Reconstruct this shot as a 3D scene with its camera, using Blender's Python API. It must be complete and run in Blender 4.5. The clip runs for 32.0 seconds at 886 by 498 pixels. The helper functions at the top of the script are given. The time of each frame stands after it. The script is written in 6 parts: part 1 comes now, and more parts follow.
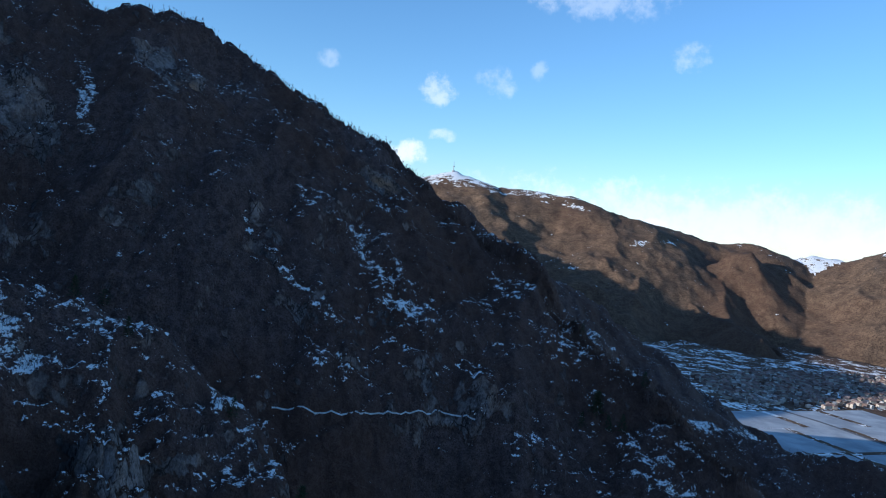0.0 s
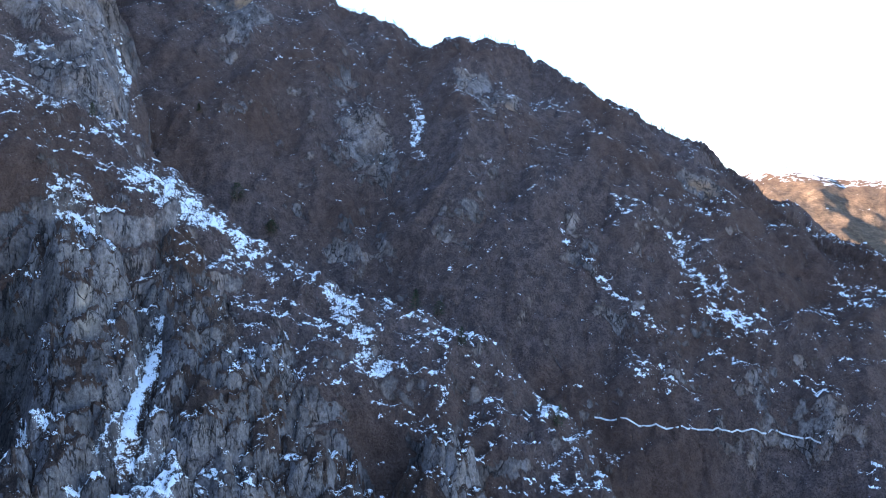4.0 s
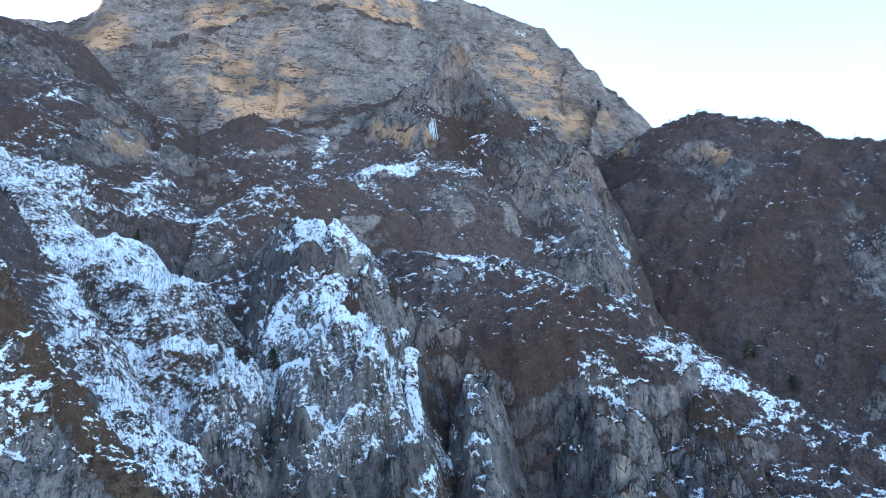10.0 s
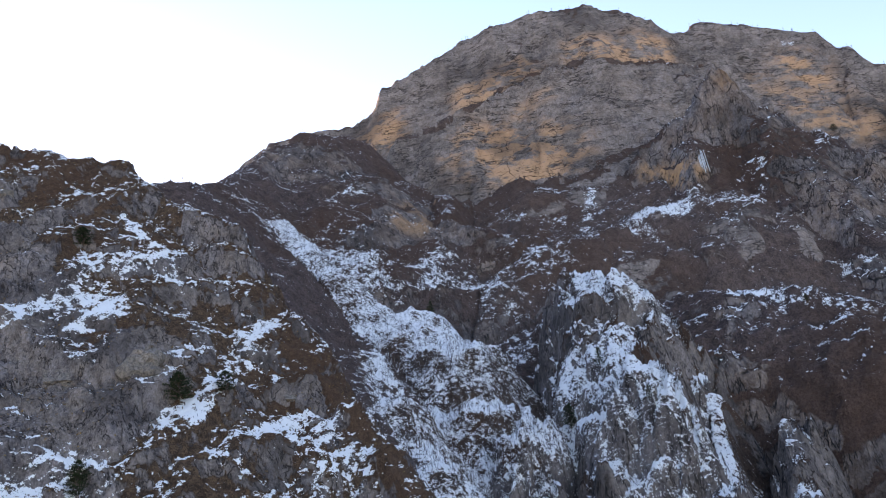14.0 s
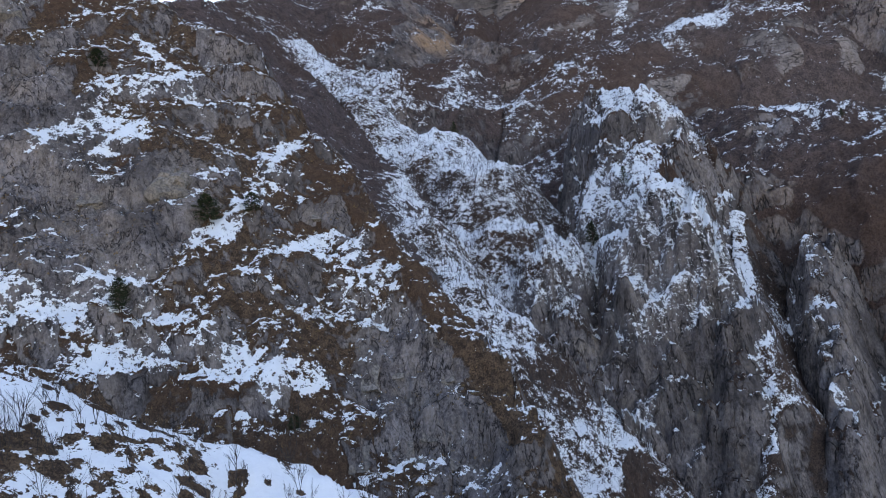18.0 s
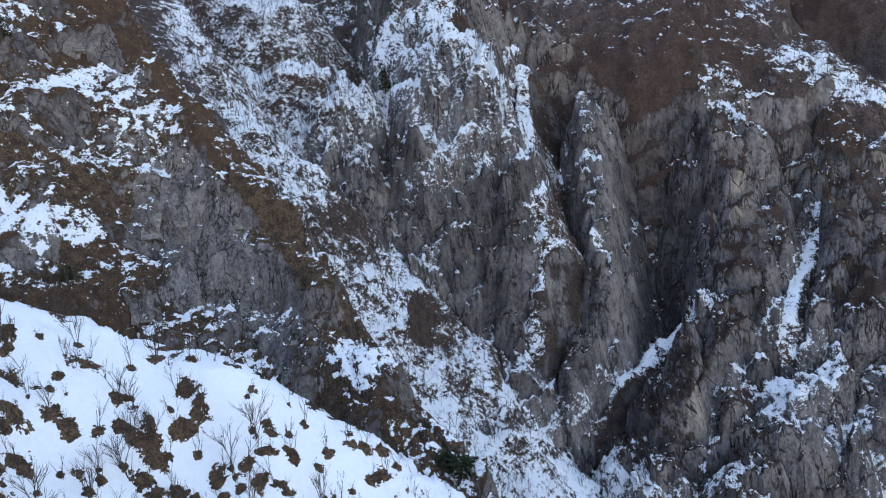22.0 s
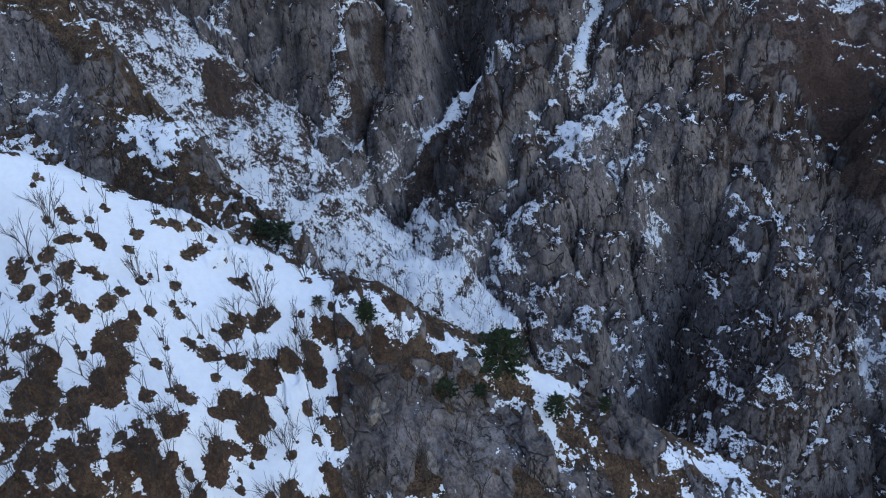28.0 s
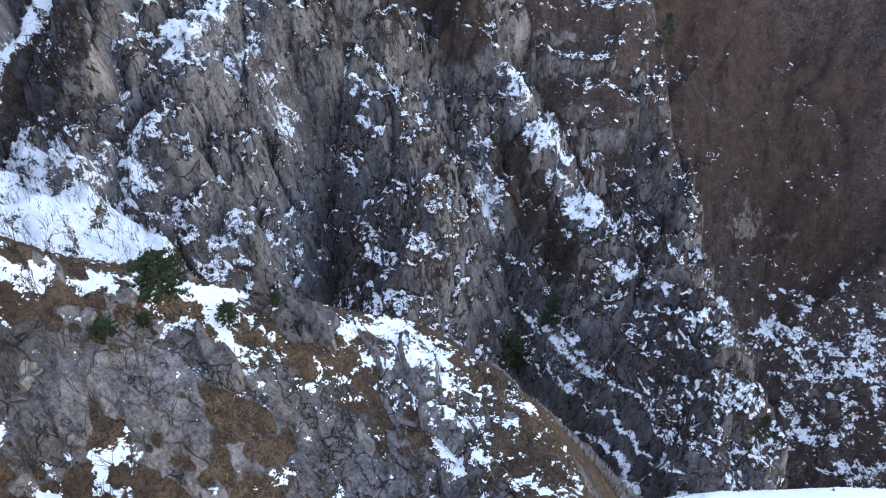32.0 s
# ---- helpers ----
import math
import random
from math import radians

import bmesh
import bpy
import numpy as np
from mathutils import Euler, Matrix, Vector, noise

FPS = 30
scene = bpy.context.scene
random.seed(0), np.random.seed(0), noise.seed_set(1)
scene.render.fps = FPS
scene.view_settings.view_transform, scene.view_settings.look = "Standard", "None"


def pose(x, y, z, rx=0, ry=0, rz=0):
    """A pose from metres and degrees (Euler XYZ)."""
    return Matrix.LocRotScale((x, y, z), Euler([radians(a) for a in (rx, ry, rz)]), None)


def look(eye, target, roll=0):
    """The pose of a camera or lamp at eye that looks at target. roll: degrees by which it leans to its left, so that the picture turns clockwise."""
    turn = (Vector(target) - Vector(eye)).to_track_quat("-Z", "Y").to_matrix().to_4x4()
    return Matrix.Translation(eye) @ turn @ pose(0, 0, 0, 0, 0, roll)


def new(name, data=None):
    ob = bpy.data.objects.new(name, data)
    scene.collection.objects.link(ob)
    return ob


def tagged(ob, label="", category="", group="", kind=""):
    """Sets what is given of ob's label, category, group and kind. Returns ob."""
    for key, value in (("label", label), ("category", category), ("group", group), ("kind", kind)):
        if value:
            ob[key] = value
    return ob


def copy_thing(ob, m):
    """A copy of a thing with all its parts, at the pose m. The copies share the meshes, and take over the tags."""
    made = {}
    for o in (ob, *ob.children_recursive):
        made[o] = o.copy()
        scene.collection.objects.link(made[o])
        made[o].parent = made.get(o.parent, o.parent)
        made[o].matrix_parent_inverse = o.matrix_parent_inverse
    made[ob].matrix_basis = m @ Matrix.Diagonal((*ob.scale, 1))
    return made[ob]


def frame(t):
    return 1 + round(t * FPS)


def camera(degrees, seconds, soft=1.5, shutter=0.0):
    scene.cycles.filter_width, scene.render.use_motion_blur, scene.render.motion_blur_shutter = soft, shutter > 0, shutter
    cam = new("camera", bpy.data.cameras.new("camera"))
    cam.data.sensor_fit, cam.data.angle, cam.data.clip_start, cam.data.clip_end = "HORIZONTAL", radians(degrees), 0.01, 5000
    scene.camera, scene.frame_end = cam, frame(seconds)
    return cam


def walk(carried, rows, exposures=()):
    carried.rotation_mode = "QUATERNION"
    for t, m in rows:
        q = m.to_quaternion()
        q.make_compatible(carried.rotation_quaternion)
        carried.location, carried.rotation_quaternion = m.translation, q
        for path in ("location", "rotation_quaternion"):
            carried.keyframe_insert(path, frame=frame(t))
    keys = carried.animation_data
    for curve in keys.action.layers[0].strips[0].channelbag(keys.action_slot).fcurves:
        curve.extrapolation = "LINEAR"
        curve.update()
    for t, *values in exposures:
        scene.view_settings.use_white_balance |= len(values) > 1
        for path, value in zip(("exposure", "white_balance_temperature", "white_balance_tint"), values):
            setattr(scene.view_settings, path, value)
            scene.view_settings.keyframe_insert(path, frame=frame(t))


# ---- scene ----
cam = camera(61.07, 32.0, soft=1.0)
PATH = [
    (0, (-16.68, -9.56, 448.02), (-16.695, -7.562, 447.931), 5.80),
    (0.5, (-16.51, -9.76, 448.27), (-16.651, -7.766, 448.179), 5.28),
    (1, (-16.40, -9.93, 448.52), (-16.677, -7.955, 448.425), 4.51),
    (1.5, (-16.43, -10.07, 448.79), (-16.815, -8.111, 448.684), 3.96),
    (2, (-16.72, -10.21, 449.07), (-17.207, -8.277, 448.958), 3.33),
    (2.5, (-17.41, -10.40, 449.37), (-17.982, -8.485, 449.255), 2.83),
    (4.5, (-20.85, -11.24, 450.63), (-21.748, -9.456, 450.494), 2.32),
    (5, (-21.80, -11.51, 450.98), (-22.788, -9.782, 450.849), 1.87),
    (5.5, (-22.91, -11.94, 451.43), (-23.991, -10.262, 451.325), 1.34),
    (6, (-24.13, -12.51, 451.96), (-25.322, -10.910, 451.897), 0.80),
    (6.5, (-25.39, -13.24, 452.54), (-26.689, -11.721, 452.516), 0.14),
    (7, (-26.60, -14.13, 453.12), (-28.000, -12.706, 453.141), -0.77),
    (7.5, (-27.72, -15.09, 453.62), (-29.211, -13.752, 453.687), -1.47),
    (8, (-28.73, -16.07, 453.99), (-30.269, -14.804, 454.096), -1.78),
    (8.5, (-29.51, -17.08, 454.16), (-31.093, -15.858, 454.291), -1.73),
    (9, (-30.05, -17.99, 454.15), (-31.669, -16.823, 454.310), -2.24),
    (9.5, (-30.35, -18.76, 454.00), (-32.013, -17.667, 454.227), -3.17),
    (10, (-30.47, -19.38, 453.80), (-32.175, -18.375, 454.098), -3.75),
    (10.5, (-30.47, -19.83, 453.62), (-32.206, -18.902, 454.000), -3.99),
    (11, (-30.40, -20.04, 453.55), (-32.153, -19.190, 454.005), -3.97),
    (11.5, (-30.27, -20.03, 453.55), (-32.039, -19.254, 454.055), -3.81),
    (12, (-30.07, -20.02, 453.54), (-31.867, -19.327, 454.076), -3.88),
    (12.5, (-29.89, -20.00, 453.53), (-31.714, -19.386, 454.080), -4.37),
    (13, (-29.78, -19.99, 453.53), (-31.629, -19.473, 454.073), -5.16),
    (13.5, (-29.70, -19.99, 453.52), (-31.585, -19.564, 454.043), -6.12),
    (14, (-29.75, -20.00, 453.52), (-31.657, -19.674, 454.023), -7.00),
    (14.5, (-29.90, -20.00, 453.53), (-31.829, -19.781, 454.016), -7.45),
    (16.5, (-30.78, -19.31, 452.83), (-32.759, -19.261, 453.130), -8.97),
    (17, (-30.91, -19.30, 452.83), (-32.899, -19.184, 453.028), -8.25),
    (17.5, (-30.84, -19.31, 452.82), (-32.824, -19.135, 452.946), -7.94),
    (18, (-30.78, -19.30, 452.83), (-32.771, -19.086, 452.879), -7.20),
    (18.5, (-30.75, -19.31, 452.83), (-32.733, -19.032, 452.813), -6.45),
    (19, (-30.79, -19.30, 452.83), (-32.760, -18.967, 452.764), -5.91),
    (19.5, (-30.87, -19.31, 452.83), (-32.831, -18.921, 452.712), -5.55),
    (20, (-30.95, -19.31, 452.82), (-32.888, -18.859, 452.646), -5.61),
    (20.5, (-30.90, -19.31, 452.82), (-32.825, -18.799, 452.599), -5.69),
    (21, (-30.83, -19.31, 452.83), (-32.724, -18.749, 452.544), -5.62),
    (21.5, (-30.71, -19.32, 452.83), (-32.577, -18.694, 452.488), -5.35),
    (22, (-30.61, -19.33, 452.83), (-32.448, -18.639, 452.420), -5.18),
    (22.5, (-30.56, -19.32, 452.84), (-32.362, -18.594, 452.374), -5.17),
    (23, (-30.53, -19.32, 452.84), (-32.307, -18.566, 452.328), -4.98),
    (23.5, (-30.50, -19.32, 452.84), (-32.262, -18.554, 452.283), -5.06),
    (24, (-30.41, -19.32, 452.84), (-32.152, -18.546, 452.229), -5.42),
    (24.5, (-30.36, -19.33, 452.83), (-32.074, -18.546, 452.168), -5.65),
    (25, (-30.39, -19.33, 452.83), (-32.072, -18.524, 452.118), -5.94),
    (25.5, (-30.42, -19.33, 452.83), (-32.071, -18.514, 452.061), -6.11),
    (27.5, (-30.43, -19.31, 452.68), (-31.923, -18.381, 451.710), -5.04),
    (28, (-30.46, -19.28, 452.63), (-31.876, -18.313, 451.604), -4.72),
    (28.5, (-30.49, -19.29, 452.60), (-31.835, -18.262, 451.528), -4.20),
    (29, (-30.49, -19.28, 452.57), (-31.751, -18.182, 451.464), -3.49),
    (29.5, (-30.45, -19.26, 452.55), (-31.616, -18.092, 451.425), -2.84),
    (30, (-30.41, -19.27, 452.54), (-31.474, -18.040, 451.380), -2.03),
    (30.5, (-30.36, -19.28, 452.57), (-31.329, -17.999, 451.378), -1.35),
    (31, (-30.33, -19.30, 452.55), (-31.186, -17.976, 451.316), -0.55),
    (31.5, (-30.32, -19.29, 452.48), (-31.060, -17.924, 451.225), 0.23),
    (32, (-30.35, -19.28, 452.45), (-30.971, -17.870, 451.175), 1.29),
]
EXPOSURES = [(0, 0.36, 5250, 5), (1.2, 0.97, 5150, 4), (2, 1.4, 5400, 3), (2.5, 1.62, 5800, 7), (4.5, 2.88, 6700, 18), (6, 3.06, 6900, 20), (8, 3.06, 7200, 16),
             (9, 2.96, 7400, 12), (10.5, 2.56, 6900, 13), (12, 2.14, 7700, 21), (16.5, 1.98, 9100, 28), (19, 2.23, 9100, 26), (23, 2.42, 9300, 24),
             (25.5, 2.32, 9200, 24), (28, 2.12, 8800, 24), (30, 2.56, 9600, 25), (32, 3.12, 9900, 26)]
walk(cam, [(t, look(eye, target, roll)) for t, eye, target, roll in PATH], EXPOSURES)


# ---- light: clear winter sky, low sun behind the western peak ----
SUN_AZ, SUN_EL = 112.0, 13.0  # degrees; azimuth from +y towards -x
world = bpy.data.worlds.new("sky")
scene.world = world
world.use_nodes = True
wn, wl = world.node_tree.nodes, world.node_tree.links
wn.clear()
w_out = wn.new("ShaderNodeOutputWorld")
w_bg = wn.new("ShaderNodeBackground")
w_sky = wn.new("ShaderNodeTexSky")
w_sky.sky_type = "NISHITA"
w_sky.sun_disc = False
w_sky.sun_elevation = radians(SUN_EL)
w_sky.sun_rotation = radians(-SUN_AZ)
w_sky.altitude = 700
w_sky.air_density = 1.0
w_sky.dust_density = 0.2
w_sky.ozone_density = 3.0
w_bg.inputs[1].default_value = 0.15
# small fair-weather clouds low in the north: direction, half width and half height in radians, density
w_geo = wn.new("ShaderNodeTexCoord")
w_noise = wn.new("ShaderNodeTexNoise")
w_noise.inputs["Scale"].default_value, w_noise.inputs["Detail"].default_value, w_noise.inputs["Roughness"].default_value = 42, 6, 0.62
wl.new(w_geo.outputs["Generated"], w_noise.inputs["Vector"])
sky_out = w_sky.outputs[0]
for direction, half_w, half_h, dense in (((-0.035, 0.986, 0.163), 0.022, 0.021, 0.5), ((-0.072, 0.994, 0.080), 0.036, 0.015, 0.8),
                                         ((0.042, 0.983, 0.179), 0.026, 0.018, 0.3), ((0.156, 0.949, 0.285), 0.085, 0.024, 0.3),
                                         ((0.272, 0.936, 0.225), 0.024, 0.017, 0.3), ((-0.178, 0.966, 0.185), 0.016, 0.011, 0.25),
                                         ((-0.022, 0.994, 0.105), 0.019, 0.009, 0.5), ((0.093, 0.976, 0.198), 0.010, 0.014, 0.25),
                                         ((0.253, 0.967, 0.016), 0.026, 0.008, 0.8), ((0.36, 0.93, 0.02), 0.42, 0.05, 0.5)):
    dv = Vector(direction).normalized()
    rv = Vector((dv.y, -dv.x, 0)).normalized()
    uv = rv.cross(dv)
    axes = []
    for axis, half in ((rv, half_w), (uv, half_h)):
        dp = wn.new("ShaderNodeVectorMath")
        dp.operation = "DOT_PRODUCT"
        dp.inputs[1].default_value = axis / half
        wl.new(w_geo.outputs["Generated"], dp.inputs[0])
        sq = wn.new("ShaderNodeMath")
        sq.operation = "POWER"
        sq.inputs[1].default_value = 2
        sub = wn.new("ShaderNodeMath")
        sub.operation = "SUBTRACT"
        sub.inputs[1].default_value = dv.dot(axis) / half
        wl.new(dp.outputs["Value"], sub.inputs[0])
        ab = wn.new("ShaderNodeMath")
        ab.operation = "ABSOLUTE"
        wl.new(sub.outputs[0], ab.inputs[0])
        wl.new(ab.outputs[0], sq.inputs[0])
        axes.append(sq.outputs[0])
    front = wn.new("ShaderNodeVectorMath")
    front.operation = "DOT_PRODUCT"
    front.inputs[1].default_value = dv
    wl.new(w_geo.outputs["Generated"], front.inputs[0])
    ahead = wn.new("ShaderNodeMath")
    ahead.operation = "GREATER_THAN"
    ahead.inputs[1].default_value = 0.8
    wl.new(front.outputs["Value"], ahead.inputs[0])
    add = wn.new("ShaderNodeMath")
    add.operation = "ADD"
    wl.new(axes[0], add.inputs[0])
    wl.new(axes[1], add.inputs[1])
    tear = wn.new("ShaderNodeMath")
    tear.operation = "MULTIPLY_ADD"
    tear.inputs[1].default_value, tear.inputs[2].default_value = 4.5, -2.25
    wl.new(w_noise.outputs["Fac"], tear.inputs[0])
    tot = wn.new("ShaderNodeMath")
    tot.operation = "SUBTRACT"
    wl.new(add.outputs[0], tot.inputs[0])
    wl.new(tear.outputs[0], tot.inputs[1])
    edge = wn.new("ShaderNodeMapRange")
    edge.interpolation_type = "SMOOTHSTEP"
    for key, val in (("From Min", 1.3), ("From Max", -0.3), ("To Min", 0.0), ("To Max", dense)):
        edge.inputs[key].default_value = val
    wl.new(tot.outputs[0], edge.inputs["Value"])
    fac = wn.new("ShaderNodeMath")
    fac.operation = "MULTIPLY"
    wl.new(edge.outputs["Result"], fac.inputs[0])
    wl.new(ahead.outputs[0], fac.inputs[1])
    mixn = wn.new("ShaderNodeMix")
    mixn.data_type = "RGBA"
    mixn.inputs["B"].default_value = (6.4, 5.9, 5.6, 1)
    wl.new(fac.outputs[0], mixn.inputs["Factor"])
    wl.new(sky_out, mixn.inputs["A"])
    sky_out = mixn.outputs["Result"]
wl.new(sky_out, w_bg.inputs[0])
wl.new(w_bg.outputs[0], w_out.inputs[0])
sun = new("sun", bpy.data.lights.new("sun", "SUN"))
sun.data.energy, sun.data.angle, sun.data.color = 5.0, radians(0.5), (1.0, 0.83, 0.66)
_a, _e = radians(SUN_AZ), radians(SUN_EL)
SUN_DIR = Vector((-math.sin(_a) * math.cos(_e), math.cos(_a) * math.cos(_e), math.sin(_e)))
sun.matrix_world = look(SUN_DIR * 100, (0, 0, 0))


# ---- node helpers ----
def mat_new(name, rough=0.9, spec=0.2):
    m = bpy.data.materials.new(name)
    m.use_nodes = True
    nt = m.node_tree
    b = nt.nodes["Principled BSDF"]
    b.inputs["Roughness"].default_value = rough
    b.inputs["Specular IOR Level"].default_value = spec
    return m, nt, b


def nd(nt, kind, **kw):
    n = nt.nodes.new(kind)
    for k, v in kw.items():
        if k == "op":
            n.operation = v
        elif k == "blend":
            n.data_type, n.blend_type = "RGBA", v
        else:
            n.inputs[k].default_value = v
    return n


def link(nt, a, b):
    nt.links.new(a, b)


def math_node(nt, op, a, b=None, clamp=False):
    n = nt.nodes.new("ShaderNodeMath")
    n.operation, n.use_clamp = op, clamp
    for i, v in enumerate((a, b)):
        if v is None:
            continue
        if isinstance(v, (int, float)):
            n.inputs[i].default_value = v
        else:
            nt.links.new(v, n.inputs[i])
    return n.outputs[0]


def noise_node(nt, vec, scale, detail=4.0, rough=0.55):
    n = nt.nodes.new("ShaderNodeTexNoise")
    n.inputs["Scale"].default_value, n.inputs["Detail"].default_value, n.inputs["Roughness"].default_value = scale, detail, rough
    nt.links.new(vec, n.inputs["Vector"])
    return n.outputs["Fac"]


def mix_col(nt, fac, a, b):
    n = nt.nodes.new("ShaderNodeMix")
    n.data_type = "RGBA"
    for sock, v in ((n.inputs["Factor"], fac), (n.inputs["A"], a), (n.inputs["B"], b)):
        if isinstance(v, (int, float)):
            sock.default_value = v
        elif isinstance(v, tuple):
            sock.default_value = (*v, 1)
        else:
            nt.links.new(v, sock)
    return n.outputs["Result"]


def ramp(nt, fac, lo, hi):
    n = nt.nodes.new("ShaderNodeMapRange")
    n.interpolation_type = "SMOOTHSTEP"
    n.inputs["From Min"].default_value, n.inputs["From Max"].default_value = lo, hi
    nt.links.new(fac, n.inputs["Value"])
    return n.outputs["Result"]


def attr(nt, name):
    n = nt.nodes.new("ShaderNodeAttribute")
    n.attribute_name = name
    return n.outputs["Fac"]


def scaled(nt, vec, s):
    n = nt.nodes.new("ShaderNodeMapping")
    n.inputs["Scale"].default_value = s
    nt.links.new(vec, n.inputs["Vector"])
    return n.outputs["Vector"]


def terrain_material(name, size, rock_a, rock_b, rock_warm, soil_a, soil_b, bump=1.0, bedded=False, fray=1.0, drift=1.0):
    """Rock, winter scrub and snow; size: the metres over which its grain repeats."""
    m, nt, b = mat_new(name, 0.92, 0.15)
    geo = nt.nodes.new("ShaderNodeNewGeometry")
    pos = geo.outputs["Position"]
    up = nt.nodes.new("ShaderNodeSeparateXYZ")
    link(nt, geo.outputs["Normal"], up.inputs[0])
    up = up.outputs["Z"]
    # rock: vertical streaks, lichen, and cracks with recess shade in their colour
    h1, v1 = (0.8, 1.0) if bedded else (1.0, 0.28)
    streak = noise_node(nt, scaled(nt, pos, (h1 / size, h1 / size, v1 / size)), 1.0, 7, 0.62)
    blotch = noise_node(nt, pos, 0.12 / size, 5, 0.6)
    fine = noise_node(nt, pos, 3.0 / size, 5, 0.7)
    ledge = noise_node(nt, scaled(nt, pos, (0.25 / size, 0.25 / size, 0.9 / size)), 1.0, 5, 0.6)
    jag = nt.nodes.new("ShaderNodeTexNoise")
    jag.inputs["Scale"].default_value, jag.inputs["Detail"].default_value = 0.8 / size, 5
    link(nt, pos, jag.inputs["Vector"])
    jsc = nt.nodes.new("ShaderNodeVectorMath")
    jsc.operation = "SCALE"
    jsc.inputs["Scale"].default_value = 0.9 * size
    link(nt, jag.outputs["Color"], jsc.inputs[0])
    jadd = nt.nodes.new("ShaderNodeVectorMath")
    jadd.operation = "ADD"
    link(nt, pos, jadd.inputs[0])
    link(nt, jsc.outputs[0], jadd.inputs[1])

    def blocks(scale_h, scale_v, gap):
        """Jointed blocks: a tone for each, and 0 in the joints."""
        vec = scaled(nt, jadd.outputs[0], (scale_h / size, scale_h / size, scale_v / size))
        vor = nt.nodes.new("ShaderNodeTexVoronoi")
        vor.inputs["Scale"].default_value = 1.0
        link(nt, vec, vor.inputs["Vector"])
        sep = nt.nodes.new("ShaderNodeSeparateColor")
        link(nt, vor.outputs["Color"], sep.inputs[0])
        rim = nt.nodes.new("ShaderNodeTexVoronoi")
        rim.feature = "DISTANCE_TO_EDGE"
        rim.inputs["Scale"].default_value = 1.0
        link(nt, vec, rim.inputs["Vector"])
        return sep.outputs[0], ramp(nt, rim.outputs["Distance"], 0.0, gap)

    cell, edge_a = blocks(0.5 * h1, 0.75 * v1, 0.03)
    chip, edge_b = blocks(1.9 * h1, 3.2 * v1, 0.06)
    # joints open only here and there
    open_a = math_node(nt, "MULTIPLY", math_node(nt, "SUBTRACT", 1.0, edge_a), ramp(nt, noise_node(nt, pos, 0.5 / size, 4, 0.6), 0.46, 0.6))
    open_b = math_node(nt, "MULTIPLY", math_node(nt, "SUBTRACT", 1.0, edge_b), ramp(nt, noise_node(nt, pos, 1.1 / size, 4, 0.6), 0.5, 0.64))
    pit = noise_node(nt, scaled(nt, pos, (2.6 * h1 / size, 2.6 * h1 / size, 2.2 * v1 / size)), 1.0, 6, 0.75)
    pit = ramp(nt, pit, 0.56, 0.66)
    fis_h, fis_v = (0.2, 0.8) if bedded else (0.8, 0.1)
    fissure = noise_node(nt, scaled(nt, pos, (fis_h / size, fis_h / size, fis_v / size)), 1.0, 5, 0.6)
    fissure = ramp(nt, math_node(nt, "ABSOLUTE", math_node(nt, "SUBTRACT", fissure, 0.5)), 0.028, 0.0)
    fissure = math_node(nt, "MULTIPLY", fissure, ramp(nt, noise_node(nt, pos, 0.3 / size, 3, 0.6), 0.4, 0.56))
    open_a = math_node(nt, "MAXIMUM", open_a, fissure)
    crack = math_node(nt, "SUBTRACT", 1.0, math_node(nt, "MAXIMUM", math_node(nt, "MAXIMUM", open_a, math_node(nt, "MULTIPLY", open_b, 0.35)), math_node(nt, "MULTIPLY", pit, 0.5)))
    micro = noise_node(nt, scaled(nt, pos, (7.0 / size, 7.0 / size, 3.0 / size)), 1.0, 5, 0.7)
    grain = math_node(nt, "ADD", math_node(nt, "MULTIPLY", math_node(nt, "SUBTRACT", fine, 0.5), 1.1), math_node(nt, "MULTIPLY", math_node(nt, "SUBTRACT", micro, 0.5), 1.3))
    tone = math_node(nt, "ADD", math_node(nt, "MULTIPLY", ramp(nt, streak, 0.38, 0.64), 0.42), math_node(nt, "ADD", math_node(nt, "MULTIPLY", cell, 0.24), math_node(nt, "MULTIPLY", chip, 0.2)))
    tone = math_node(nt, "ADD", math_node(nt, "ADD", tone, 0.0), math_node(nt, "MULTIPLY", grain, 1.4), True)
    rock = mix_col(nt, tone, rock_a, rock_b)
    rock = mix_col(nt, math_node(nt, "MULTIPLY", attr(nt, "warm"), ramp(nt, noise_node(nt, scaled(nt, pos, (0.3 * h1 / size, 0.3 * h1 / size, 0.5 * v1 / size)), 1.0, 6, 0.65), 0.42, 0.58)), rock, rock_warm)
    rock = mix_col(nt, ramp(nt, blotch, 0.42, 0.68), rock, mix_col(nt, 0.6, rock, tuple(c * 0.45 for c in rock_a)))
    # cracks, joints and pits get near-black colour that stands in for recess shade
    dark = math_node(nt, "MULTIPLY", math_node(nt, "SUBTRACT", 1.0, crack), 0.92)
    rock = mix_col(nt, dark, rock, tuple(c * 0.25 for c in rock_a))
    # soil with dead grass and scrub
    tuft = noise_node(nt, pos, 1.3 / size, 6, 0.7)
    tuft = math_node(nt, "ADD", tuft, math_node(nt, "MULTIPLY", math_node(nt, "SUBTRACT", noise_node(nt, pos, 6.0 / size, 4, 0.7), 0.5), 0.9))
    soil = mix_col(nt, ramp(nt, tuft, 0.32, 0.7), soil_a, soil_b)
    speck = ramp(nt, noise_node(nt, scaled(nt, pos, (11.0 / size, 11.0 / size, 8.0 / size)), 1.0, 3, 0.7), 0.5, 0.62)
    soil = mix_col(nt, math_node(nt, "MULTIPLY", speck, 0.7), soil, tuple(c * 0.3 for c in soil_a))
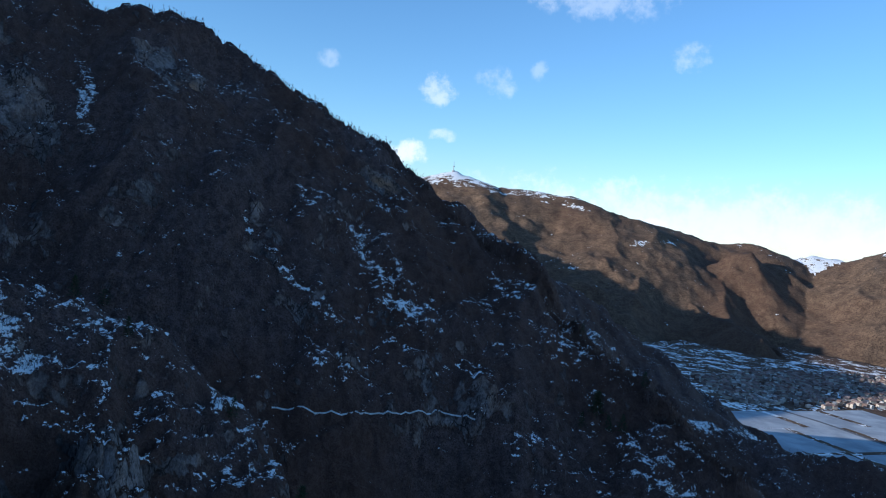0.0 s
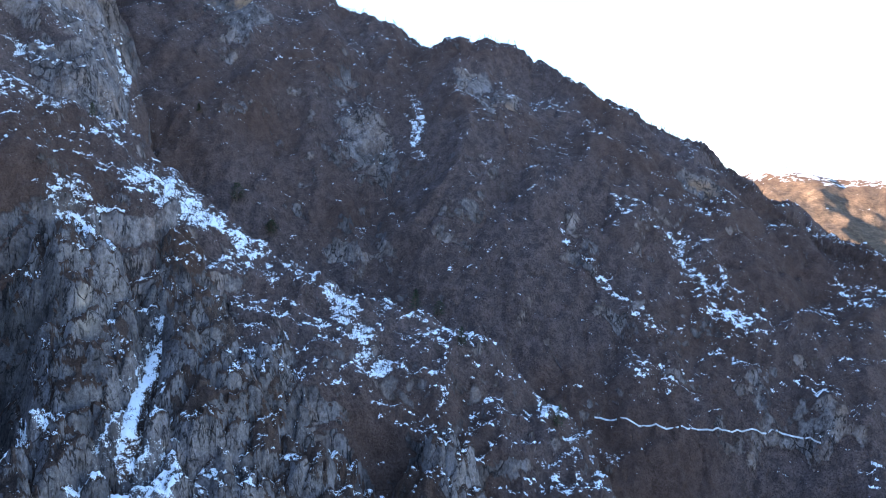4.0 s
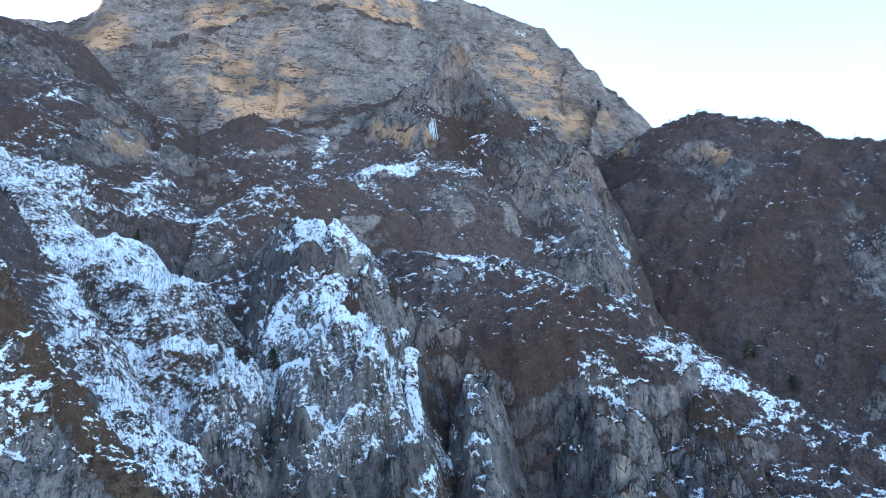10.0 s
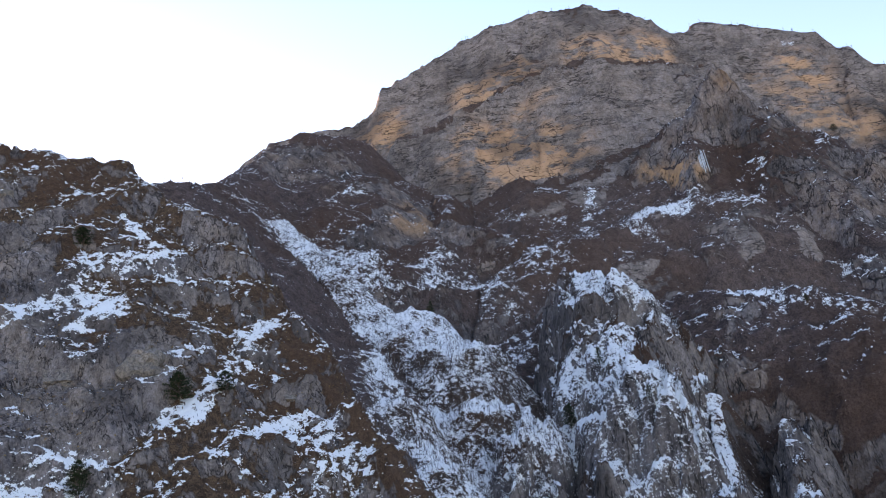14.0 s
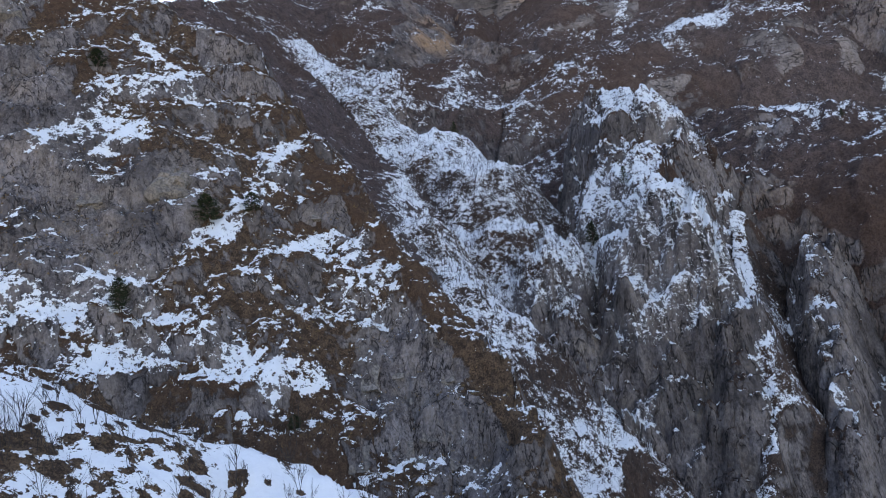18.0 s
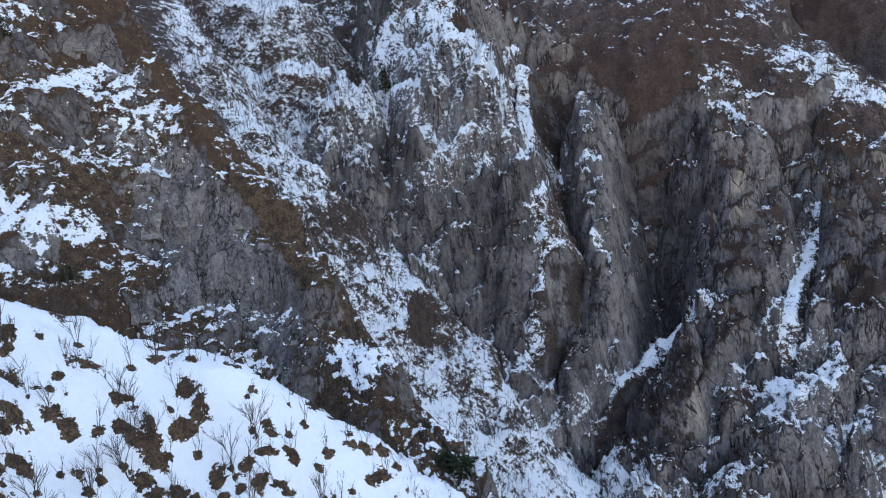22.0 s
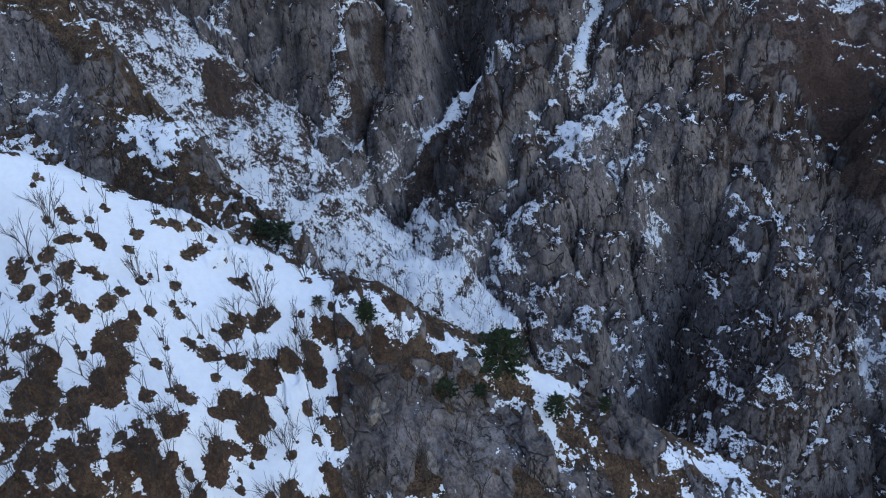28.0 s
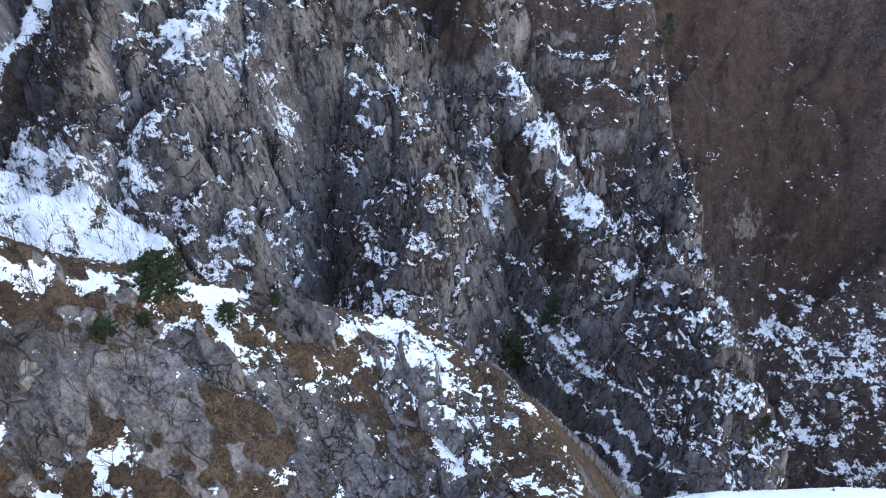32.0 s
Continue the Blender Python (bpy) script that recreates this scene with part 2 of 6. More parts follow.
    soil = mix_col(nt, ramp(nt, noise_node(nt, pos, 0.06 / size, 3, 0.5), 0.4, 0.65), soil, mix_col(nt, 0.55, soil, (0.085, 0.045, 0.03)))
    # where rock shows: steep faces
    steep = math_node(nt, "ADD", up, math_node(nt, "MULTIPLY", math_node(nt, "SUBTRACT", noise_node(nt, pos, 0.35 / size, 8, 0.68), 0.5), 0.95))
    rocky = math_node(nt, "ADD", attr(nt, "rock"), math_node(nt, "MULTIPLY", steep, -1.0))
    rocky = ramp(nt, rocky, -0.05, 0.05)
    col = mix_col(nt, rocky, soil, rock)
    # snow: patchy cover, torn along the slope
    size = size * drift
    n_big = math_node(nt, "SUBTRACT", noise_node(nt, scaled(nt, pos, (0.16 / size, 0.16 / size, 0.3 / size)), 1.0, 3, 0.5), 0.5)
    n_mid = math_node(nt, "SUBTRACT", noise_node(nt, scaled(nt, pos, (1.0 / size, 1.0 / size, 1.3 / size)), 1.0, 4, 0.55), 0.5)
    n_fine = math_node(nt, "SUBTRACT", noise_node(nt, scaled(nt, pos, (3.2 / size, 3.2 / size, 4.0 / size)), 1.0, 3, 0.6), 0.5)
    patch = math_node(nt, "ADD", math_node(nt, "MULTIPLY", n_big, 0.45), math_node(nt, "ADD", math_node(nt, "MULTIPLY", n_mid, 1.2), math_node(nt, "MULTIPLY", n_fine, 1.0 * fray)))
    n_speck = math_node(nt, "SUBTRACT", noise_node(nt, scaled(nt, pos, (9.0 / size, 9.0 / size, 11.0 / size)), 1.0, 2, 0.6), 0.5)
    patch = math_node(nt, "ADD", patch, math_node(nt, "MULTIPLY", n_speck, 0.6 * fray))
    lie = math_node(nt, "MULTIPLY", math_node(nt, "SUBTRACT", up, 0.6), 0.75)
    cover = math_node(nt, "ADD", math_node(nt, "ADD", attr(nt, "snow"), lie), patch)
    snowy = ramp(nt, cover, 0.695, 0.72)
    snow_col = mix_col(nt, ramp(nt, fine, 0.3, 0.7), (0.89, 0.885, 0.87), (0.95, 0.945, 0.93))
    col = mix_col(nt, snowy, col, snow_col)
    link(nt, col, b.inputs["Base Color"])
    rgh = nt.nodes.new("ShaderNodeMapRange")
    rgh.inputs["To Min"].default_value, rgh.inputs["To Max"].default_value = 0.93, 0.6
    link(nt, snowy, rgh.inputs["Value"])
    link(nt, rgh.outputs["Result"], b.inputs["Roughness"])
    # relief
    h = math_node(nt, "ADD", math_node(nt, "MULTIPLY", streak, 0.5), math_node(nt, "MULTIPLY", fine, 0.5))
    h = math_node(nt, "ADD", h, math_node(nt, "MULTIPLY", chip, 0.35))
    h = math_node(nt, "ADD", h, math_node(nt, "MULTIPLY", crack, 0.5))
    h = math_node(nt, "ADD", h, math_node(nt, "MULTIPLY", ledge, 0.35 if bedded else 0.8))
    h = math_node(nt, "ADD", h, math_node(nt, "MULTIPLY", cell, 0.6))
    h = math_node(nt, "ADD", math_node(nt, "MULTIPLY", h, rocky), math_node(nt, "MULTIPLY", tuft, math_node(nt, "SUBTRACT", 0.8, math_node(nt, "MULTIPLY", rocky, 0.8))))
    h = math_node(nt, "MULTIPLY", h, math_node(nt, "SUBTRACT", 1.0, math_node(nt, "MULTIPLY", snowy, 0.85)))
    h = math_node(nt, "ADD", h, math_node(nt, "MULTIPLY", snowy, 0.18))
    bm_ = nt.nodes.new("ShaderNodeBump")
    bm_.inputs["Strength"].default_value = 0.75 * bump
    bm_.inputs["Distance"].default_value = 0.7 * size / drift
    link(nt, h, bm_.inputs["Height"])
    # snow settles flatter than the rock under it
    flat = nt.nodes.new("ShaderNodeMix")
    flat.data_type = "VECTOR"
    link(nt, math_node(nt, "MULTIPLY", snowy, 0.55), flat.inputs["Factor"])
    link(nt, bm_.outputs[0], flat.inputs[4])
    flat.inputs[5].default_value = (0, 0, 1)
    unit = nt.nodes.new("ShaderNodeVectorMath")
    unit.operation = "NORMALIZE"
    link(nt, flat.outputs[1], unit.inputs[0])
    link(nt, unit.outputs[0], b.inputs["Normal"])
    return m


ROCK_A, ROCK_B, ROCK_WARM = (0.082, 0.071, 0.073), (0.305, 0.266, 0.262), (0.50, 0.29, 0.165)
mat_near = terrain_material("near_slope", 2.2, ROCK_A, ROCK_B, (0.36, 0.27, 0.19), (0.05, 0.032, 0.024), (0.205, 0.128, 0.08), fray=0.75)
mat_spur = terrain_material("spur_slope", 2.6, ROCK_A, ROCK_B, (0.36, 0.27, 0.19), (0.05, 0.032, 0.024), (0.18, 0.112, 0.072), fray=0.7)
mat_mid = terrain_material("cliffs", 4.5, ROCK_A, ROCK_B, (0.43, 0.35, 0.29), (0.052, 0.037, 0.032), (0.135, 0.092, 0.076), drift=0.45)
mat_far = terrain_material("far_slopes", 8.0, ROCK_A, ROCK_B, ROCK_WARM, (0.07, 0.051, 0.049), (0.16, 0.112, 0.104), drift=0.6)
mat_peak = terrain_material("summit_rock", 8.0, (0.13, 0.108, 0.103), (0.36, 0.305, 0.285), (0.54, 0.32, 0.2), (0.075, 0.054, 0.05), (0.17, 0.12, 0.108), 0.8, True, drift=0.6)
mat_dist = terrain_material("distant_mountains", 60.0, (0.10, 0.072, 0.054), (0.21, 0.15, 0.11), ROCK_WARM, (0.085, 0.057, 0.039), (0.20, 0.135, 0.088), 0.4)


# ---- terrain ----
def hash2(ix, iy, seed):
    h = (ix.astype(np.int64) * 374761393 + iy.astype(np.int64) * 668265263 + seed * 974634777) & 0x7FFFFFFF
    h = ((h ^ (h >> 13)) * 1274126177) & 0x7FFFFFFF
    return ((h ^ (h >> 16)) & 0xFFFF) / 65535.0


def value_noise(x, y, seed):
    ix, iy = np.floor(x), np.floor(y)
    fx, fy = x - ix, y - iy
    fx, fy = fx * fx * fx * (fx * (fx * 6 - 15) + 10), fy * fy * fy * (fy * (fy * 6 - 15) + 10)
    a, b = hash2(ix, iy, seed), hash2(ix + 1, iy, seed)
    c, d = hash2(ix, iy + 1, seed), hash2(ix + 1, iy + 1, seed)
    return (a + (b - a) * fx) * (1 - fy) + (c + (d - c) * fx) * fy - 0.5


def fbm(x, y, size, octaves, seed, gain=0.5):
    out, amp = np.zeros_like(x), 1.0
    ca, sa = math.cos(0.6), math.sin(0.6)
    x, y = x / size, y / size
    for k in range(octaves):
        out += amp * value_noise(x, y, seed + k)
        x, y = (x * ca - y * sa) * 2.03 + 7.1, (x * sa + y * ca) * 2.03 - 3.7
        amp *= gain
    return out * 2


def line_dist(x, y, pts):
    """Distance to a line of points (x, y, z), the height there and the side (+1: left of its way)."""
    best = np.full(x.shape, 1e9)
    zz, side = np.zeros_like(x), np.zeros_like(x)
    for (ax, ay, az), (bx, by, bz) in zip(pts, pts[1:]):
        dx, dy = bx - ax, by - ay
        t = np.clip(((x - ax) * dx + (y - ay) * dy) / (dx * dx + dy * dy + 1e-9), 0, 1)
        ex, ey = x - ax - t * dx, y - ay - t * dy
        d = np.hypot(ex, ey)
        m = d < best
        best = np.where(m, d, best)
        zz = np.where(m, az + t * (bz - az), zz)
        side = np.where(m, np.sign(dx * ey - dy * ex), side)
    return best, zz, side


def fall(d, prof):
    """Drop below a crest at distance d; prof: (width, slope) from the crest outwards."""
    ds, zs = [0.0], [0.0]
    for w, s in prof:
        ds.append(ds[-1] + w)
        zs.append(zs[-1] + w * s)
    return np.interp(d, ds, zs)


def ridge_height(x, y, pts, left, right):
    """A crest with its two flanks; the flank is chosen by the nearest stretch of the crest."""
    best, k = np.full(x.shape, 1e9), np.zeros_like(x)
    legs = []
    for (ax, ay, az), (bx, by, bz) in zip(pts, pts[1:]):
        dx, dy = bx - ax, by - ay
        t = np.clip(((x - ax) * dx + (y - ay) * dy) / (dx * dx + dy * dy + 1e-9), 0, 1)
        ex, ey = x - ax - t * dx, y - ay - t * dy
        d = np.hypot(ex, ey)
        s = np.clip((dx * ey - dy * ex) / (math.hypot(dx, dy) * np.maximum(d, 1e-6)) * 2, -1, 1) * 0.5 + 0.5
        k = np.where(d < best, s, k)
        best = np.minimum(d, best)
        legs.append((az + t * (bz - az), d))
    out = np.full(x.shape, -1e9)
    for zc, d in legs:
        out = np.maximum(out, zc - fall(d, left) * k - fall(d, right) * (1 - k))
    return out


def facets(x, y, size, seed):
    """Uneven cells of that size: distance to the middle, to the edge, and a number per cell."""
    wx = x / size + fbm(x, y, size * 0.7, 2, seed + 3) * 0.22
    wy = y / size + fbm(x, y, size * 0.7, 2, seed + 5) * 0.22
    ix, iy = np.floor(wx), np.floor(wy)
    f1, f2, cell = np.full(x.shape, 9.0), np.full(x.shape, 9.0), np.zeros_like(x)
    for i in (-1, 0, 1):
        for j in (-1, 0, 1):
            cx, cy = ix + i, iy + j
            d = np.hypot(cx + 0.1 + 0.8 * hash2(cx, cy, seed) - wx, cy + 0.1 + 0.8 * hash2(cx, cy, seed + 1) - wy)
            near = d < f1
            f2 = np.where(near, f1, np.minimum(f2, d))
            cell = np.where(near, hash2(cx, cy, seed + 2), cell)
            f1 = np.where(near, d, f1)
    return f1, f2 - f1, cell


FAR = 99999
# name, crest points, profile to the left, profile to the right of the crest's way
RIDGES = [
    ("A", [(-107, -91, 461), (-128, -75, 451), (-131, -56, 437), (-132, -32, 430), (-124, -17, 423), (-117, -5, 415), (-97, 14, 403), (-87, 24, 397), (-77, 30, 392), (-71, 35, 389), (-62, 39, 386), (-49, 37, 385), (-40, 31, 385), (-35, 24, 387)],
     [(3, .2), (FAR, 1.6)], [(5, .12), (30, .62), (FAR, 1.2)]),
    ("B", [(-259, -268, 547), (-303, -170, 561), (-314, -131, 582), (-320, -93, 574), (-304, -50, 537), (-281, -30, 501), (-252, -14, 468), (-216, 5, 440), (-189, 11, 415), (-167, 17, 399), (-146, 24, 386)],
     [(4, .3), (FAR, 2.8)], [(6, .3), (14, 1.5), (FAR, 1.15)]),
    ("S", [(-465, -131, 625), (-549, -101, 648), (-729, -64, 747), (-761, -23, 779), (-807, 13, 796)],
     [(FAR, .9)], [(10, .3), (210, 1.0), (FAR, 2.6)]),
    ("K", [(-571, 100, 538), (-456, 232, 526), (-413, 266, 506), (-371, 304, 485), (-331, 317, 450), (-285, 326, 419), (-251, 332, 405), (-199, 358, 386), (-164, 367, 373), (-146, 362, 356), (-125, 360, 346), (-106, 348, 329), (-83, 341, 308)],
     [(8, .2), (FAR, .9)], [(8, .3), (52, .85), (FAR, 2.3)]),
    ("D", [(-464, 133, 550), (-433, 139, 535), (-394, 118, 487), (-356, 122, 469), (-337, 127, 430), (-318, 120, 395), (-290, 102, 348), (-279, 95, 334)],
     [(6, .25), (12, .9), (FAR, 3.1)], [(8, .3), (12, .9), (FAR, 3.1)]),
    ("D0", [(-433, 139, 531), (-400, 122, 487), (-374, 112, 463), (-352, 106, 438)],
     [(22, .35), (FAR, 2.4)], [(24, .35), (FAR, 2.4)]),
    ("D2", [(-410, 78, 470), (-370, 68, 452), (-349, 62, 424), (-320, 68, 386), (-295, 70, 354)],
     [(8, .3), (FAR, 2.0)], [(12, .3), (FAR, 1.6)]),
    ("E", [(-367, 196, 448), (-357, 184, 442), (-313, 162, 389), (-287, 144, 359), (-273, 120, 339)],
     [(5, .3), (FAR, 3.0)], [(5, .3), (FAR, 3.0)]),
    ("F", [(-329, 253, 432), (-322, 242, 434), (-289, 221, 391), (-269, 197, 366), (-252, 153, 333), (-239, 120, 315)],
     [(6, .3), (12, 1.0), (FAR, 2.9)], [(6, .3), (12, 1.0), (FAR, 2.9)]),
    ("G", [(-301, 286, 421), (-252, 245, 369), (-239, 187, 331), (-235, 188, 332), (-218, 151, 312), (-195, 121, 294), (-175, 104, 283)],
     [(8, .3), (20, .8), (FAR, 2.0)], [(8, .3), (12, 1.0), (FAR, 2.3)]),
    ("G2", [(-240, 316, 387), (-243, 243, 359), (-197, 260, 337), (-161, 225, 297), (-137, 196, 276), (-126, 155, 263)],
     [(5, .3), (20, .9), (FAR, 2.0)], [(5, .3), (20, 1.0), (FAR, 2.0)]),
    ("H", [(-193, 348, 376), (-155, 307, 332), (-127, 271, 294), (-74, 235, 263), (-57, 239, 257), (-26, 217, 252), (-4, 179, 242)],
     [(5, .3), (20, .9), (FAR, 2.0)], [(5, .3), (20, 1.0), (FAR, 2.0)]),
    ("H2", [(-159, 361, 370), (-123, 347, 337), (-78, 315, 296), (-47, 283, 267), (-33, 253, 249)],
     [(6, .3), (FAR, 1.8)], [(6, .3), (FAR, 1.6)]),
    ("C", [(-211, 99, 304), (-224, 90, 314), (-259, 68, 337), (-295, 49, 372), (-339, 13, 445), (-389, 5, 475), (-428, 16, 475), (-516, -12, 568), (-597, -56, 646)],
     [(16, .2), (FAR, 1.2)], [(16, .2), (FAR, 1.2)]),
    ("C2", [(-250, 90, 321), (-227, 100, 312), (-203, 101, 304), (-180, 89, 296)],
     [(20, .3), (FAR, 1.6)], [(20, .3), (FAR, 1.6)]),
    ("C3", [(-500, 32, 540), (-462, 48, 511), (-419, 50, 477)],
     [(26, .25), (FAR, 1.5)], [(26, .25), (FAR, 1.5)]),
    ("N", [(-281, 254, 383), (-267, 227, 365), (-251, 204, 352), (-251, 189, 339), (-249, 172, 329), (-240, 158, 315), (-226, 138, 305)],
     [(3, .2), (FAR, 2.2)], [(3, .2), (FAR, 2.2)]),
    ("N2", [(-275, 186, 357), (-275, 167, 343), (-275, 151, 334), (-268, 125, 325)],
     [(4, .2), (FAR, 2.2)], [(4, .2), (FAR, 2.2)]),
    ("N3", [(-397, 169, 464), (-383, 163, 442), (-316, 136, 404), (-306, 130, 388), (-294, 118, 370), (-284, 112, 345)],
     [(3, .2), (FAR, 2.2)], [(3, .2), (FAR, 2.2)]),
    ("U", [(-671, 303, 708), (-653, 343, 726), (-648, 376, 770), (-588, 413, 679), (-542, 422, 641), (-485, 391, 552), (-439, 362, 492)],
     [(8, .3), (FAR, 2.5)], [(8, .3), (40, 1.6), (FAR, 1.25)]),
    ("U2", [(-719, 105, 692), (-671, 85, 654), (-609, 139, 609)],
     [(6, .3), (40, 1.4), (FAR, 1.0)], [(6, .3), (40, 1.4), (FAR, 1.0)]),
    ("P", [(-957, -145, 805), (-944, -58, 856), (-942, -9, 863), (-947, 41, 872), (-937, 86, 895), (-931, 96, 912), (-919, 137, 939), (-904, 197, 968), (-881, 279, 983), (-862, 337, 985), (-854, 382, 975), (-852, 419, 952), (-856, 445, 926), (-848, 492, 948), (-836, 543, 935), (-807, 614, 905), (-791, 639, 871), (-770, 667, 836), (-748, 683, 806), (-743, 689, 789), (-740, 695, 748), (-742, 686, 689)],
     [(8, .3), (FAR, 1.6)], [(15, .3), (112, 2.2), (220, .72), (FAR, 1.35)]),
    ("P2", [(-842, 85, 808), (-816, 124, 802), (-803, 163, 818), (-806, 203, 845), (-794, 241, 856), (-787, 290, 864), (-775, 330, 857), (-777, 390, 859), (-782, 446, 851)],
     [(8, .2), (FAR, 1.0)], [(4, .3), (66, 2.5), (FAR, 1.25)]),
    ("R", [(-639, 603, 686), (-621, 590, 686), (-591, 603, 696), (-551, 622, 695), (-513, 644, 682), (-487, 656, 655), (-444, 661, 636), (-405, 669, 628), (-372, 674, 605), (-336, 676, 597), (-319, 676, 607), (-298, 679, 609), (-260, 681, 590), (-219, 681, 570), (-172, 680, 549), (-103, 682, 511), (-73, 677, 490), (-40, 668, 472), (-2, 650, 449), (35, 628, 419), (64, 605, 392), (107, 564, 351), (139, 531, 331), (165, 501, 308), (183, 471, 286)],
     [(30, .4), (FAR, .9)], [(8, .4), (140, .82), (FAR, 1.25)]),
    ("L", [(79, 1185, 393), (216, 1265, 340), (344, 1278, 263), (425, 1295, 199), (515, 1305, 145), (635, 1296, 100)],
     [(FAR, .7)], [(FAR, .7)]),
    ("L2", [(234, 831, 245), (284, 847, 246), (354, 839, 236), (411, 820, 222), (472, 787, 227), (521, 744, 235)],
     [(FAR, .5)], [(FAR, .5)]),
    ("M", [(-380, 4675, 542), (-195, 4683, 639), (-18, 4681, 741), (63, 4682, 711), (209, 4680, 665), (681, 4533, 649), (786, 4517, 608), (997, 4374, 551), (1318, 4551, 508), (1577, 4490, 451), (1757, 4438, 471), (1911, 4382, 373), (2047, 4323, 374), (2236, 4221, 256), (2401, 4114, 175), (2586, 4039, 96)],
     [(FAR, .5)], [(250, .3), (FAR, .52)]),
    ("M2", [(1931, 4432, 382), (2090, 4359, 435), (2246, 4280, 423), (2342, 4228, 458), (2518, 4124, 560), (2784, 3946, 623)],
     [(FAR, .5)], [(FAR, .5)]),
    ("M3", [(2079, 4306, 313), (2225, 4234, 398), (2380, 4149, 498), (2557, 4041, 567), (2758, 3904, 592)],
     [(FAR, .5)], [(FAR, .45)]),
    ("M4", [(154, 4387, 409), (466, 4161, 349), (616, 3833, 231), (704, 3507, 170), (754, 3285, 115)],
     [(FAR, .62)], [(FAR, .62)]),
    ("M5", [(1000, 4250, 400), (985, 4050, 330), (935, 3667, 248), (830, 3379, 160), (790, 3234, 110)],
     [(FAR, .62)], [(FAR, .62)]),
    ("M6", [(1560, 4050, 440), (1250, 3993, 322), (1118, 3821, 250), (1189, 3531, 185), (1268, 3228, 118), (1294, 3053, 70)],
     [(FAR, .62)], [(FAR, .62)]),
    ("Z", [(-36, 38, 356), (-16, 46, 363), (3, 51, 369)],
     [(5, .1), (FAR, 1.8)], [(5, .1), (FAR, 1.5)]),
    # unseen high western ridge, added so that its shadow covers the valley
    ("W", [(-2300, 900, 980), (-1700, 1700, 860), (-1250, 2400, 780), (-850, 3100, 660), (-600, 3700, 580)],
     [(FAR, .8)], [(FAR, .9)]),
]


TALL = [k for k, r in enumerate(RIDGES) if r[0] in ("P", "P2")]
BANDED = [k for k, r in enumerate(RIDGES) if r[0] in ("U", "B", "D", "D0", "D2", "E", "F", "G", "G2", "H", "H2", "K")]
CLIFFS = [k for k, r in enumerate(RIDGES) if r[0] in ("D", "D0", "D2", "E", "F", "G", "G2", "H", "H2")]
BROAD = [k for k, r in enumerate(RIDGES) if r[0] in ("R", "L", "L2", "U")]
CALM = [k for k, r in enumerate(RIDGES) if r[0] in ("B", "P", "P2", "Z")]
SLABS = [k for k, r in enumerate(RIDGES) if r[0] in ("B", "K")]
FLOORS = [k for k, r in enumerate(RIDGES) if r[0] in ("C", "C2", "C3", "N", "N2", "N3")]
SKYLINE = [r[0] for r in RIDGES].index("M")
NEAR = [k for k, r in enumerate(RIDGES) if r[0] == "A"]
# the crest ends in a cliff along this line
CUT, CUT_AT, CUT_TO = ("K", "H", "H2", "G2"), (-51.0, 295.0), (-0.5, 0.866)
HUB = (-31.0, -19.0)
VALLEY = 15.0


